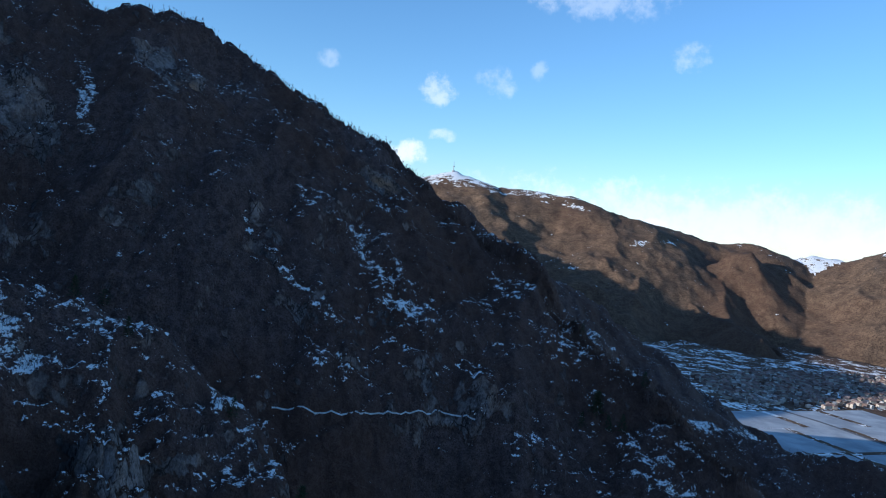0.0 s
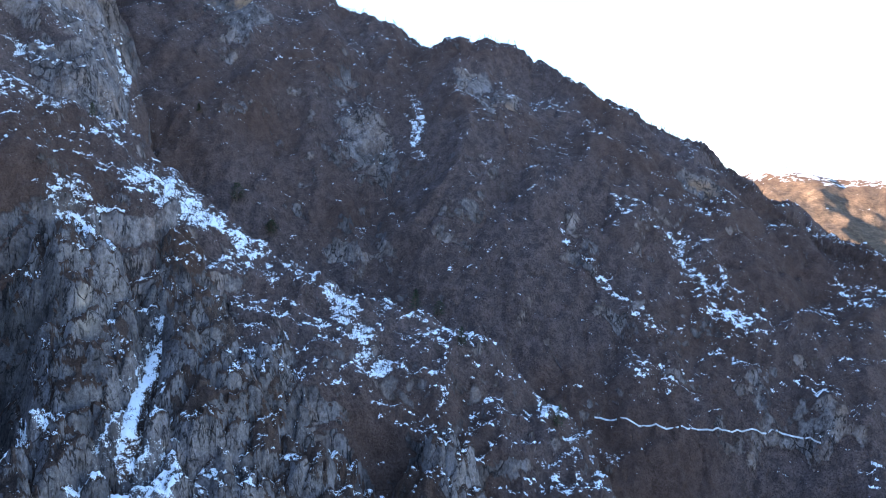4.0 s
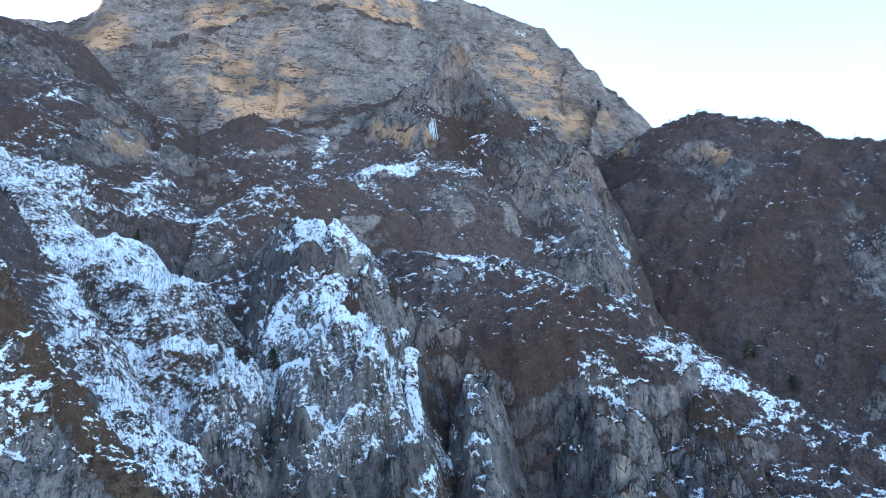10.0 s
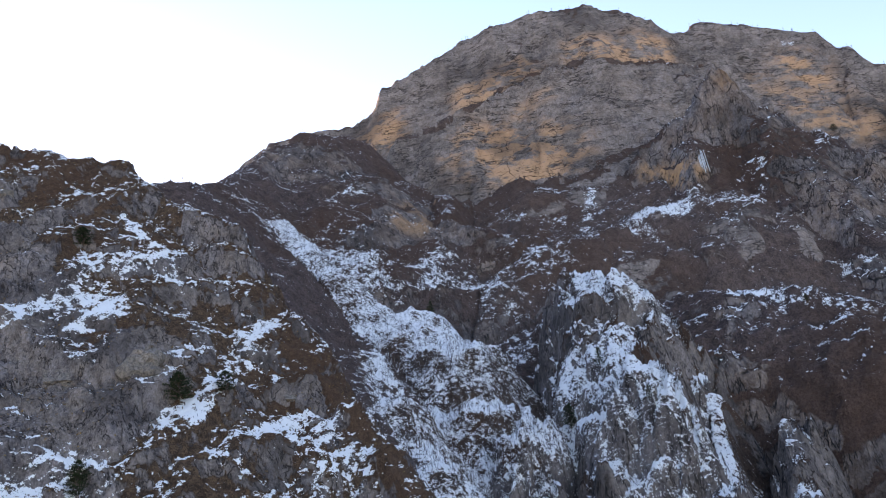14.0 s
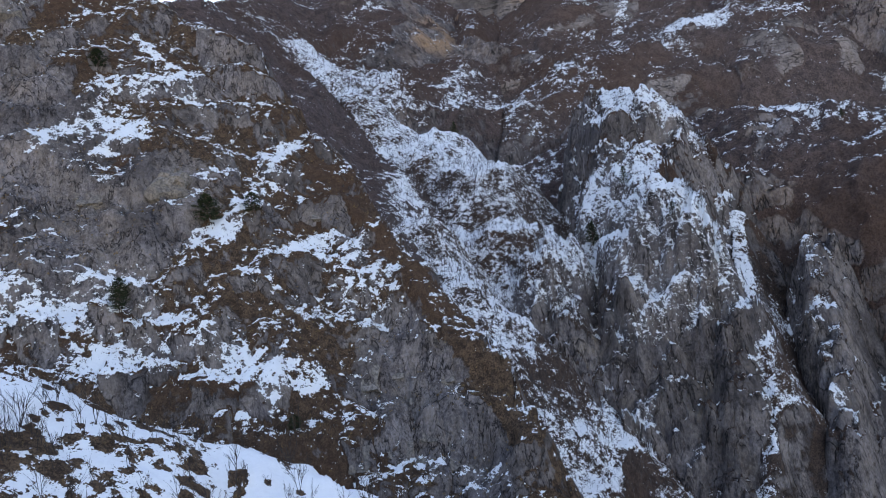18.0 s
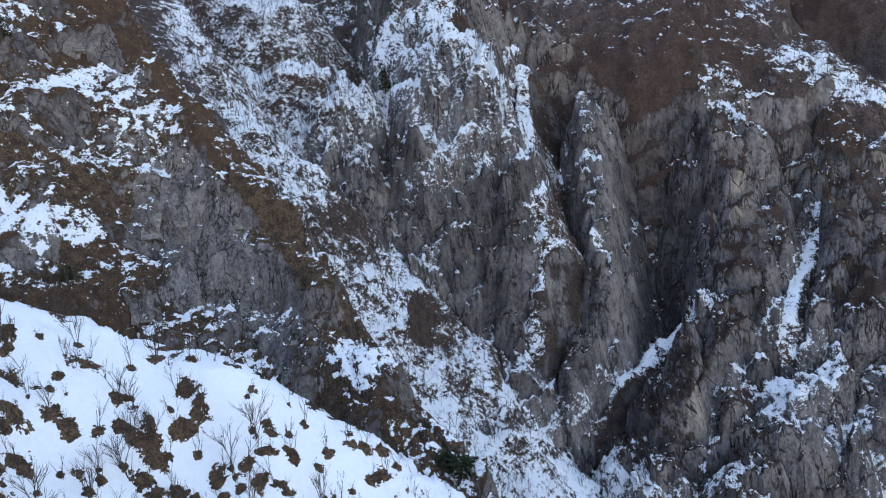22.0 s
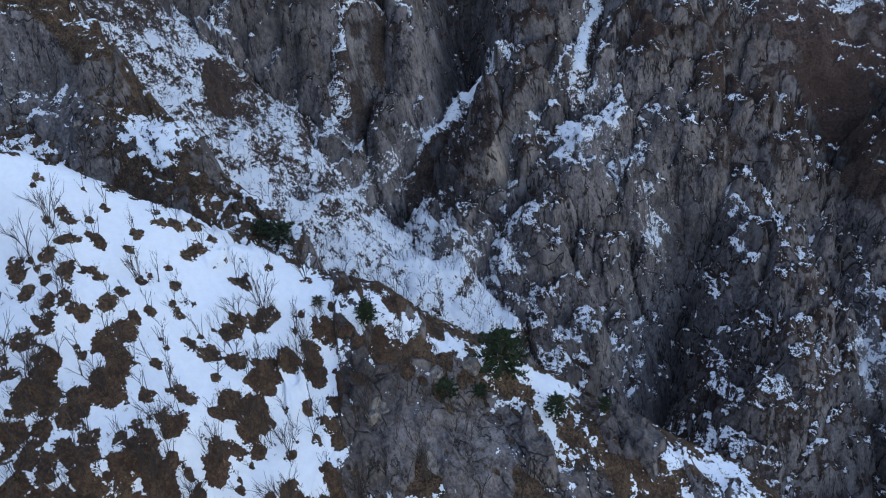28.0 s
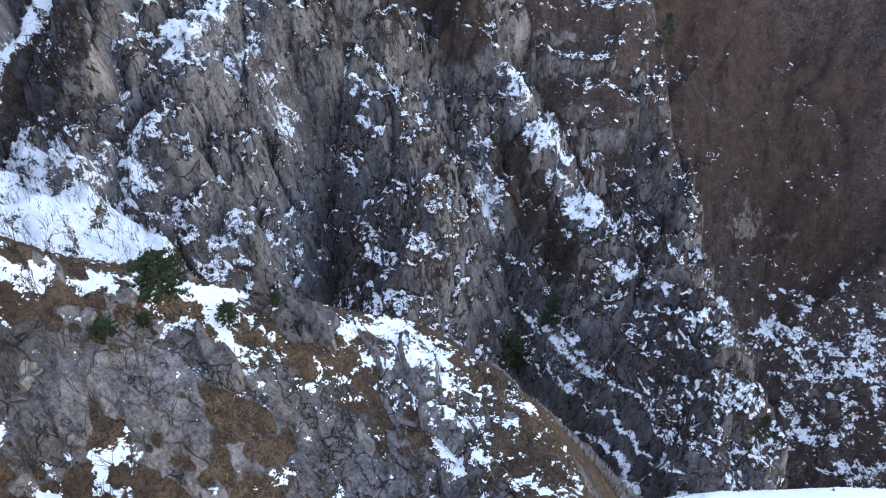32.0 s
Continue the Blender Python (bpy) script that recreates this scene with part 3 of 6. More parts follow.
def terrain(x, y, rough=True):
    """Height, and the index of the ridge that makes it (-1: the valley floor)."""
    r = np.hypot(x - HUB[0], y - HUB[1])
    far = np.clip((r - 60) / 400, 0.12, 1.5)
    wx = x + fbm(x, y, 46, 3, 11) * 5.0 * far
    wy = y + fbm(x, y, 46, 3, 23) * 5.0 * far
    z = VALLEY + fbm(x, y, 300, 3, 5) * 1.5
    who = np.full(x.shape, -1, np.int32)
    for k, (name, pts, left, right) in enumerate(RIDGES):
        h = ridge_height(wx, wy, pts, left, right)
        if name in CUT:
            beyond = (wx - CUT_AT[0]) * CUT_TO[1] - (wy - CUT_AT[1]) * CUT_TO[0]
            h = h - 3.2 * np.maximum(beyond, 0)
        m = h > z
        z = np.where(m, h, z)
        who = np.where(m, k, who)
    if rough:
        z = z - 1.4 * np.isin(who, NEAR)
        high = np.isin(who, TALL)
        step = np.isin(who, BANDED)
        z = z + high * np.clip((z - 660) / 50, 0, 1) * 0.3 * np.sin(z / 6.5 + fbm(x, y, 150, 4, 81) * 7) + step * 1.5 * np.sin(z / 2.7 + fbm(x, y, 40, 3, 83) * 5)
        amp = np.where(who < 0, 0.05, 1.0) * np.clip(r / 150, 0.45, 1.3) * np.clip(1.35 - r / 1000, 0.3, 1)
        amp = amp * np.where(np.isin(who, CALM), 0.5, 1.0)
        rib = 0.5 - np.abs(fbm(x, y, 26, 3, 41))
        z = z + amp * (fbm(x, y, 60, 3, 31) * 2.2 + rib * 4.0 + fbm(x, y, 8, 4, 51) * 1.1)
        z = z + np.isin(who, FLOORS) * (fbm(x, y, 22, 3, 301) * 2.4 + fbm(x, y, 5, 3, 311) * 0.8)
        soft = np.isin(who, BROAD) | (high & (z < 672))
        crag = (np.isin(who, CLIFFS) + 0.35 * soft) * np.clip((r - 120) / 150, 0, 1)
        slab = np.isin(who, SLABS)
        front = np.isin(who, NEAR) * np.clip((y + 3) / 5, 0, 1)
        k = np.nonzero(high & (z > 660))
        if len(k[0]):
            xk, yk = x[k], y[k]
            _, e6, c6 = facets(xk, yk, 58, 251)
            _, e7, c7 = facets(xk, yk, 21, 261)
            top, _, _ = line_dist(xk, yk, RIDGES[TALL[0]][1])
            z[k] += np.clip((z[k] - 660) / 40, 0, 1) * np.clip(top / 45 - 0.1, 0.1, 1) * ((c6 - 0.5) * 13 + np.minimum(e6, 0.2) * 22 - 3 + (c7 - 0.5) * 5 + np.minimum(e7, 0.2) * 9 - 1)
        k = np.nonzero((crag > 0) | slab)
        if len(k[0]):
            xk, yk = x[k], y[k]
            _, e1, c1 = facets(xk, yk, 27, 201)
            _, e2, c2 = facets(xk, yk, 10, 211)
            _, e3, c3 = facets(xk, yk, 4.2, 221)
            z[k] += crag[k] * ((c1 - 0.5) * 9 + np.minimum(e1, 0.35) * 22 - 4 + (c2 - 0.5) * 5 + np.minimum(e2, 0.3) * 8 - 1.5 + (c3 - 0.5) * 2.6 + np.minimum(e3, 0.3) * 4 - 0.8)
            z[k] += slab[k] * ((c2 - 0.5) * 1.8 + np.minimum(e2, 0.25) * 3.0 + (c3 - 0.5) * 1.5 + np.minimum(e3, 0.25) * 1.6 - 0.5)
        k = np.nonzero(front > 0)
        if len(k[0]):
            xk, yk = x[k], y[k]
            _, e4, c4 = facets((0.91 * xk - 0.41 * yk) * 0.5, 0.41 * xk + 0.91 * yk, 3.4, 231)
            _, e5, c5 = facets((0.91 * xk - 0.41 * yk) * 0.6, 0.41 * xk + 0.91 * yk, 1.3, 241)
            z[k] += front[k] * np.maximum(c4 - 0.45, 0) * (2.4 * np.minimum(e4 * 6, 1) + 1.5 * (c5 - 0.5))
        broad = np.isin(who, BROAD) | (high & (z < 672))
        z = z + broad * (0.35 - np.abs(fbm(x, y, 105, 3, 95))) * 17.0
        away = np.clip((r - 1500) / 1500, 0, 1) * np.where(who < 0, 0.0, 1.0)
        k = np.nonzero(away > 0)
        if len(k[0]):
            crest, _, _ = line_dist(x[k], y[k], RIDGES[SKYLINE][1])
            away[k] *= np.clip(crest / 350, 0.12, 1)
        z = z + away * (fbm(x, y, 620, 3, 61) * 20 + (0.16 - np.abs(fbm(x, y, 520, 3, 71))) * 75 + fbm(x, y, 130, 3, 77) * 9)
    return z, who


def warped_grid():
    """Columns of points round the hub, closer together where the slope turns to the hub."""
    az = np.radians(np.concatenate([np.linspace(-39, 124, NAZ), np.linspace(124, 321, 70)[1:-1]]))
    r0 = np.geomspace(0.4, 5600, 560)
    A, R0 = np.meshgrid(az[::6], r0, indexing="ij")
    z, _ = terrain(HUB[0] - np.sin(A) * R0, HUB[1] + np.cos(A) * R0, False)
    el = np.arctan2(z - 452, R0)
    de = np.abs(np.diff(el, axis=1))
    top = np.maximum.accumulate(el, axis=1)
    seen = el[:, 1:] >= top[:, :-1] - 0.02
    low = np.where(el[:, 1:] < -1.02, 0.12, 1.0) * np.where(R0[:, 1:] < 100, 0.6, 1.0)
    w = de * low * np.where(seen, 1.0, 0.12) + np.diff(np.log(R0), axis=1) * 0.03
    # smooth across neighbouring columns
    for _ in range(2):
        w = (np.roll(w, 1, 0) + 2 * w + np.roll(w, -1, 0)) / 4
    cum = np.concatenate([np.zeros((w.shape[0], 1)), np.cumsum(w, 1)], 1)
    u = np.linspace(0, 1, NR)
    rows = np.array([np.interp(u * c[-1], c, r0) for c in cum])
    fi = np.arange(len(az)) / 6.0
    i0 = np.minimum(np.floor(fi).astype(int), len(rows) - 1)
    i1 = np.minimum(i0 + 1, len(rows) - 1)
    f = (fi - i0)[:, None]
    R = rows[i0] * (1 - f) + rows[i1] * f
    return az, R


NAZ, NR = 1300, 780
AZ, RR = warped_grid()
GX = HUB[0] - np.sin(AZ)[:, None] * RR
GY = HUB[1] + np.cos(AZ)[:, None] * RR
GZ, WHO = terrain(GX, GY)

# masks of cover: snow, bare rock, warm-coloured rock
SNOW = np.full(GX.shape, 0.30)
ROCKY = np.full(GX.shape, 0.62)
WARM = np.full(GX.shape, 0.15)


def owners(p):
    """The ridges on which a line lies, the deeper ground in the clefts among them."""
    _, own = terrain(np.repeat(p[:, 0], 5) + np.tile((0, 4, -4, 0, 0), len(p)), np.repeat(p[:, 1], 5) + np.tile((0, 0, 0, 4, -4), len(p)), False)
    return np.unique(own)


def lay(field, pts, width, amount):
    """Adds a streak of cover of that half width along a line on the slope."""
    p = np.array(pts, float)
    lo, hi = p.min(0) - width * 1.6, p.max(0) + width * 1.6
    sel = np.nonzero((GX > lo[0]) & (GX < hi[0]) & (GY > lo[1]) & (GY < hi[1]))
    if len(sel[0]) == 0:
        return
    q = np.stack([GX[sel], GY[sel], GZ[sel]], -1)
    d = np.full(len(q), 1e9)
    own = owners(p)
    for a, b in zip(p, p[1:]):
        ab = b - a
        t = np.clip(((q - a) @ ab) / (ab @ ab + 1e-9), 0, 1)
        d = np.minimum(d, np.linalg.norm(q - a - t[:, None] * ab, axis=1))
    s = np.clip(1.5 - d / width, 0, 1) * np.isin(WHO[sel], own)
    field[sel] += (0.68 if field is SNOW else 1.0) * amount * s * s * (3 - 2 * s)


_n = [r[0] for r in RIDGES]


def on(*which):
    return np.isin(WHO, [_n.index(w) for w in which])


_dA, _, _ = line_dist(GX, GY, dict((r[0], r[1]) for r in RIDGES)["A"])
SNOW[on("A")] = (0.94 - 0.60 * np.clip((GY - 5 + 0.25 * _dA) / 10, 0, 1) - 0.22 * np.clip((_dA - 22) / 12, 0, 1))[on("A")]
SNOW[on("A")] -= 0.34 * np.clip((-36 - GY[on("A")]) / 9, 0, 1)
ROCKY[on("A")] = 0.45
ROCKY[on("A")] += (0.22 * np.clip((_dA - 14) / 14, 0, 1) * np.clip((GY + 14) / 12, 0, 1))[on("A")]
SNOW[on("B")] = 0.51
ROCKY[on("B")] = 0.47
SNOW[on("D", "D0", "D2", "E", "F", "G", "G2", "H", "H2")] = 0.48
ROCKY[on("D", "D0", "D2", "E", "F", "G", "G2", "H", "H2")] = 0.64
SNOW[on("D", "D0", "D2")] += 0.17 * np.clip((GZ[on("D", "D0", "D2")] - 395) / 30, 0, 1)
ROCKY[on("D", "D0")] -= 0.2 * np.clip((GZ[on("D", "D0")] - 415) / 30, 0, 1)
ROCKY[on("D2")] -= 0.3 * np.clip((GZ[on("D2")] - 415) / 25, 0, 1)
ROCKY[on("F", "G2", "H", "H2")] = 0.55
SNOW[on("F", "G2", "H", "H2")] = 0.40
SNOW[on("C", "C2")] = 0.60
SNOW[on("C2")] = 0.74
SNOW[on("C3")] = 0.62
SNOW[on("D0")] = 0.54
ROCKY[on("C", "C2", "C3", "N", "N2", "N3")] = 0.3
SNOW[on("N", "N2", "N3")] = 0.62
SNOW[on("K")] = 0.41
SNOW[on("U", "U2", "S")] = 0.38
ROCKY[on("U", "U2", "S")] = 0.36
ROCKY[on("K")] = 0.42
SNOW[on("P", "P2")] = 0.20 + 0.14 * np.clip((690 - GZ[on("P", "P2")]) / 40, 0, 1)
ROCKY[on("P", "P2")] = 0.74
ROCKY[on("P", "P2")] -= 0.42 * np.clip((690 - GZ[on("P", "P2")]) / 50, 0, 1)
WARM[on("P", "P2")] = 0.04
SNOW[on("R")] = 0.28
ROCKY[on("R")] = 0.28
SNOW[on("L", "L2", "W")] = 0.22
ROCKY[on("L", "L2")] = 0.30
ROCKY[on("M", "M2", "M3", "M4", "M5", "M6")] = 0.45
_hi = on("M", "M2", "M3")
SNOW[_hi] = 0.10 + 0.6 * np.clip((GZ[_hi] - 590) / 110, 0, 1)
SNOW[on("M2")] = 0.6
SNOW[on("M3", "M4", "M5", "M6")] = 0.08
SNOW[on("Z")] = 0.85
SNOW[WHO < 0] = 0.30

# steep faces shed their snow, ledges and benches keep it
_sl = np.hypot(np.gradient(GZ, axis=1) / np.maximum(np.gradient(RR, axis=1), 0.05), np.gradient(GZ, axis=0) / np.maximum(RR * np.gradient(AZ)[:, None], 0.05))
for _ in range(2):
    _sl = (np.roll(_sl, 1, 0) + 2 * _sl + np.roll(_sl, -1, 0)) / 4
    _sl[:, 1:-1] = (_sl[:, :-2] + 2 * _sl[:, 1:-1] + _sl[:, 2:]) / 4
SNOW += np.where(on("D", "D0", "D2", "E", "F", "G", "G2", "H", "H2", "N3"), 0.09 - 0.26 * np.clip((_sl - 1.2) / 1.5, 0, 1), 0)
# snow gathers in the clefts between the rock pillars; bare slabs in the near turf
_cl = on("D", "D0", "D2", "E", "F", "G", "G2", "H", "H2")
_, _e, _c = facets(GX, GY, 27, 201)
ROCKY += np.where(on("U", "R", "P", "U2"), 0.4 * (_c - 0.5), 0)
SNOW += np.where(_cl, 0.12 * np.clip(1 - _e / 0.16, 0, 1) - 0.02, 0)
_, _e, _c = facets(GX, GY, 10, 211)
SNOW += np.where(_cl, 0.09 * np.clip(1 - _e / 0.2, 0, 1), 0)
ROCKY += np.where(on("B"), 0.3 * (_c - 0.5), 0)
_, _e, _c = facets((0.91 * GX - 0.41 * GY) * 0.5, 0.41 * GX + 0.91 * GY, 3.4, 231)
ROCKY += np.where(on("A"), (1.3 * np.clip(_c - 0.4, 0, 1) - 0.05) * np.clip((GY + 1) / 6, 0, 1), 0)
SNOW -= np.where(on("A") & (GY > -3), 0.2 * np.clip(_c - 0.45, 0, 1), 0)
lay(SNOW, [(-278, 41, 377), (-257, 59, 347), (-245, 70, 335), (-241, 88, 324), (-242, 112, 307), (-223, 128, 305)], 16.0, 0.44)
lay(SNOW, [(-274, 99, 339), (-264, 114, 329), (-242, 112, 307)], 16.6, 0.42)
lay(SNOW, [(-234, 81, 324), (-216, 104, 311), (-207, 110, 301)], 15.3, 0.42)
lay(SNOW, [(-400, 170, 470), (-384, 164, 447), (-316, 137, 412), (-305, 130, 395), (-295, 119, 376), (-283, 112, 352)], 4.9, 0.35)
lay(SNOW, [(-270, 183, 363), (-275, 169, 345), (-281, 156, 336), (-268, 125, 330)], 5.8, 0.38)
lay(SNOW, [(-284, 257, 386), (-268, 228, 369), (-250, 204, 358), (-250, 189, 345), (-248, 172, 335), (-240, 160, 320), (-226, 138, 311)], 3.4, 0.34)
lay(SNOW, [(-234, 187, 335), (-220, 184, 330), (-208, 192, 321), (-203, 201, 303), (-195, 200, 291)], 11.8, 0.25)
lay(SNOW, [(-241, 207, 346), (-227, 198, 336)], 9.7, 0.25)
lay(SNOW, [(-395, 104, 474), (-351, 103, 461), (-333, 116, 455), (-330, 116, 441)], 21.5, 0.42)
lay(SNOW, [(-364, 54, 449), (-368, 80, 446)], 16.8, 0.25)
lay(SNOW, [(-331, 88, 419), (-327, 107, 423)], 9.2, 0.42)
lay(SNOW, [(-290, 49, 385), (-318, 79, 383), (-306, 74, 378)], 8.3, 0.34)
lay(SNOW, [(-376, 12, 474), (-366, 22, 454), (-380, 39, 442), (-313, 23, 431)], 16.1, 0.28)
lay(SNOW, [(-365, 187, 446), (-362, 188, 445)], 4.8, 0.40)
lay(SNOW, [(-365, 175, 418), (-339, 180, 423), (-327, 160, 396)], 9.9, 0.20)
lay(SNOW, [(-305, 157, 388), (-296, 156, 379)], 3.5, 0.35)
lay(SNOW, [(-340, 250, 442), (-331, 252, 431)], 9.2, 0.25)
lay(SNOW, [(-329, 284, 453), (-313, 291, 443), (-294, 315, 428), (-282, 324, 419)], 6.4, 0.25)
lay(SNOW, [(-208, -39, 433), (-209, -36, 431)], 5.2, 0.45)
lay(SNOW, [(-243, -27, 462), (-241, -13, 459)], 9.6, 0.16)
lay(SNOW, [(-232, -15, 449), (-226, -11, 444)], 4.5, 0.22)
lay(SNOW, [(-167, 12, 401), (-174, 12, 403)], 3.4, 0.30)
lay(SNOW, [(-220, -2, 442), (-223, -2, 445)], 2.6, 0.30)
lay(SNOW, [(-208, -58, 443), (-205, -51, 435)], 4.3, 0.42)
lay(SNOW, [(-206, -41, 434), (-210, -35, 431)], 4.6, 0.42)
lay(SNOW, [(-241, -37, 464), (-246, -26, 466)], 2.3, 0.40)
lay(SNOW, [(-233, -54, 467), (-246, -50, 478)], 1.8, 0.45)
lay(SNOW, [(-236, -62, 470), (-236, -54, 469)], 1.7, 0.40)
lay(SNOW, [(-234, -26, 455), (-231, -18, 446)], 9.1, 0.16)
lay(SNOW, [(-254, -103, 506), (-265, -91, 512), (-258, -82, 505)], 5.9, 0.30)
lay(SNOW, [(-274, -83, 520), (-286, -72, 527), (-278, -69, 517)], 5.9, 0.25)
lay(SNOW, [(-296, -87, 544), (-285, -76, 528)], 2.3, 0.34)
lay(SNOW, [(-252, -88, 498), (-258, -79, 503)], 2.5, 0.40)
lay(SNOW, [(-274, -43, 498), (-262, -40, 485)], 5.5, 0.18)
lay(SNOW, [(-209, -98, 455), (-216, -83, 457), (-209, -74, 446)], 12.0, 0.36)
lay(SNOW, [(-579, -63, 640), (-558, -31, 607), (-559, 0, 586), (-490, 23, 533), (-437, 30, 499), (-375, 11, 473)], 27.4, 0.25)
lay(SNOW, [(-500, 60, 525), (-432, 34, 498), (-381, 17, 472)], 26.2, 0.30)
lay(SNOW, [(-552, 7, 576), (-542, 21, 558)], 17.9, 0.20)
lay(SNOW, [(-594, -11, 617), (-558, 31, 577), (-565, 89, 560), (-536, 105, 521)], 28.9, 0.20)
lay(SNOW, [(-565, 65, 573), (-555, 112, 557), (-570, 149, 585)], 23.0, 0.17)
lay(SNOW, [(-399, 46, 471), (-448, 81, 490)], 18.9, 0.20)
lay(SNOW, [(-613, 101, 597), (-570, 149, 585), (-549, 173, 570)], 14.9, 0.14)
lay(SNOW, [(-404, 110, 484), (-399, 92, 463), (-351, 105, 464), (-331, 119, 450), (-336, 109, 440)], 19.5, 0.36)
lay(SNOW, [(-425, 136, 529), (-410, 151, 513)], 9.6, 0.28)
lay(SNOW, [(-578, 349, 648), (-558, 326, 616), (-586, 241, 616)], 8.8, 0.25)
lay(SNOW, [(-773, 369, 849), (-809, 459, 868)], 4.4, 0.35)
lay(SNOW, [(-801, 572, 889), (-797, 579, 884)], 6.4, 0.40)
lay(SNOW, [(-394, 36, 461), (-362, 57, 449)], 21.9, 0.22)
lay(SNOW, [(-504, 434, 563), (-474, 413, 528)], 5.1, 0.45)
lay(SNOW, [(-438, 240, 522), (-404, 259, 506), (-363, 296, 483), (-340, 291, 464), (-316, 300, 447), (-289, 323, 424), (-252, 329, 405), (-233, 331, 395), (-200, 350, 387)], 2.3, 0.15)
lay(SNOW, [(-332, 291, 460), (-314, 308, 443), (-307, 294, 432)], 9.8, 0.13)
lay(SNOW, [(-331, 429, 401), (-331, 429, 402)], 8.0, 0.16)
lay(SNOW, [(-234, 329, 395), (-220, 321, 382), (-207, 318, 369)], 4.2, 0.30)
lay(SNOW, [(-277, 242, 370), (-271, 249, 386)], 4.4, 0.20)
lay(SNOW, [(-495, 339, 541), (-476, 346, 538)], 7.1, 0.20)
lay(SNOW, [(-276, 251, 380), (-272, 237, 367), (-249, 203, 351), (-243, 188, 344)], 4.1, 0.34)
lay(SNOW, [(-342, 254, 450), (-329, 258, 435)], 7.4, 0.12)
lay(SNOW, [(-305, 194, 337), (-268, 184, 358)], 9.8, 0.27)
lay(SNOW, [(-236, 333, 397), (-216, 327, 382), (-198, 321, 363)], 5.4, 0.35)
lay(SNOW, [(-303, 567, 519), (-296, 547, 499), (-277, 528, 475)], 5.6, 0.30)
lay(SNOW, [(-170, 528, 443), (-153, 522, 420), (-126, 510, 397), (-91, 496, 374)], 4.5, 0.18)
lay(SNOW, [(-127, 563, 455), (-89, 566, 429)], 11.0, 0.22)
lay(SNOW, [(-116, 484, 359), (-77, 480, 345)], 10.8, 0.20)
lay(SNOW, [(-120, 361, 345), (-125, 399, 335)], 5.6, 0.42)
lay(SNOW, [(-87, 559, 422), (-65, 553, 407), (-54, 536, 384), (-26, 527, 372)], 11.8, 0.20)
lay(SNOW, [(-52, 523, 370), (-31, 504, 352), (-5, 510, 339), (10, 497, 328)], 17.9, 0.22)
lay(SNOW, [(-87, 475, 344), (-65, 482, 338)], 10.6, 0.27)
lay(SNOW, [(-142, 516, 412), (-114, 508, 390), (-88, 495, 371)], 6.4, 0.27)
lay(SNOW, [(-167, 525, 435), (-157, 522, 423)], 4.2, 0.36)
lay(SNOW, [(13, 493, 322), (40, 485, 307), (63, 481, 294)], 11.7, 0.22)
lay(SNOW, [(-231, 545, 485), (-190, 526, 455)], 6.1, 0.22)
lay(SNOW, [(71, 572, 367), (105, 556, 349)], 22.3, 0.18)
lay(SNOW, [(35, 602, 399), (85, 609, 375), (145, 649, 336)], 19.0, 0.17)
lay(SNOW, [(298, 861, 237), (506, 1206, 139)], 22.6, 0.45)
lay(SNOW, [(127, 501, 304), (147, 475, 292)], 20.4, 0.20)
lay(SNOW, [(-135, 279, 304), (-117, 265, 295), (-99, 250, 281), (-84, 252, 262), (-77, 233, 260)], 8.1, 0.28)
lay(SNOW, [(-136, 247, 274), (-120, 235, 261), (-112, 227, 251)], 5.5, 0.42)
lay(SNOW, [(-188, 231, 304), (-172, 221, 293)], 4.4, 0.32)
lay(SNOW, [(-182, 212, 277), (-161, 194, 264)], 6.0, 0.16)
lay(SNOW, [(-223, 198, 328), (-204, 197, 314), (-196, 199, 292)], 9.5, 0.20)
lay(SNOW, [(-72, 194, 214), (-35, 165, 207), (-22, 158, 213)], 10.9, 0.40)
lay(SNOW, [(33, 344, 136), (59, 353, 149), (69, 365, 169)], 22.0, 0.42)
lay(SNOW, [(58, 316, 110), (82, 322, 135), (82, 302, 110)], 25.4, 0.42)
lay(SNOW, [(19, 371, 153), (38, 379, 163)], 11.2, 0.28)
lay(SNOW, [(-57, 222, 251), (-38, 219, 252)], 3.5, 0.34)
lay(SNOW, [(-65, 35, 388), (-60, 33, 385), (-55, 33, 386), (-51, 30, 384), (-48, 27, 382)], 3.0, 0.36)
lay(SNOW, [(-81, 27, 394), (-74, 24, 390), (-72, 23, 389)], 1.3, 0.25)
lay(SNOW, [(-93, 12, 403), (-87, 21, 398), (-81, 27, 394), (-78, 29, 392)], 1.7, 0.30)
lay(SNOW, [(-586, 241, 616), (-579, 269, 618)], 10.6, 0.30)
lay(SNOW, [(-597, 291, 634), (-594, 306, 635)], 7.1, 0.34)
lay(SNOW, [(-589, 345, 653), (-571, 354, 651)], 6.2, 0.34)
lay(SNOW, [(-569, 411, 667), (-721, 568, 723)], 8.8, 0.30)
lay(SNOW, [(-458, 236, 525), (-417, 244, 510), (-384, 272, 493), (-347, 292, 472)], 2.8, 0.25)
lay(SNOW, [(-438, 141, 536), (-415, 155, 520), (-411, 158, 509)], 7.0, 0.40)
lay(SNOW, [(-643, -5, 666), (-660, 20, 680)], 8.0, 0.34)
lay(SNOW, [(-488, 342, 538), (-464, 346, 529)], 8.8, 0.30)
lay(SNOW, [(-659, 165, 644), (-659, 197, 638)], 8.3, 0.26)
lay(SNOW, [(-669, 236, 668), (-643, 218, 633)], 7.4, 0.26)
lay(SNOW, [(-506, 431, 566), (-462, 402, 519), (-453, 396, 501)], 7.3, 0.36)
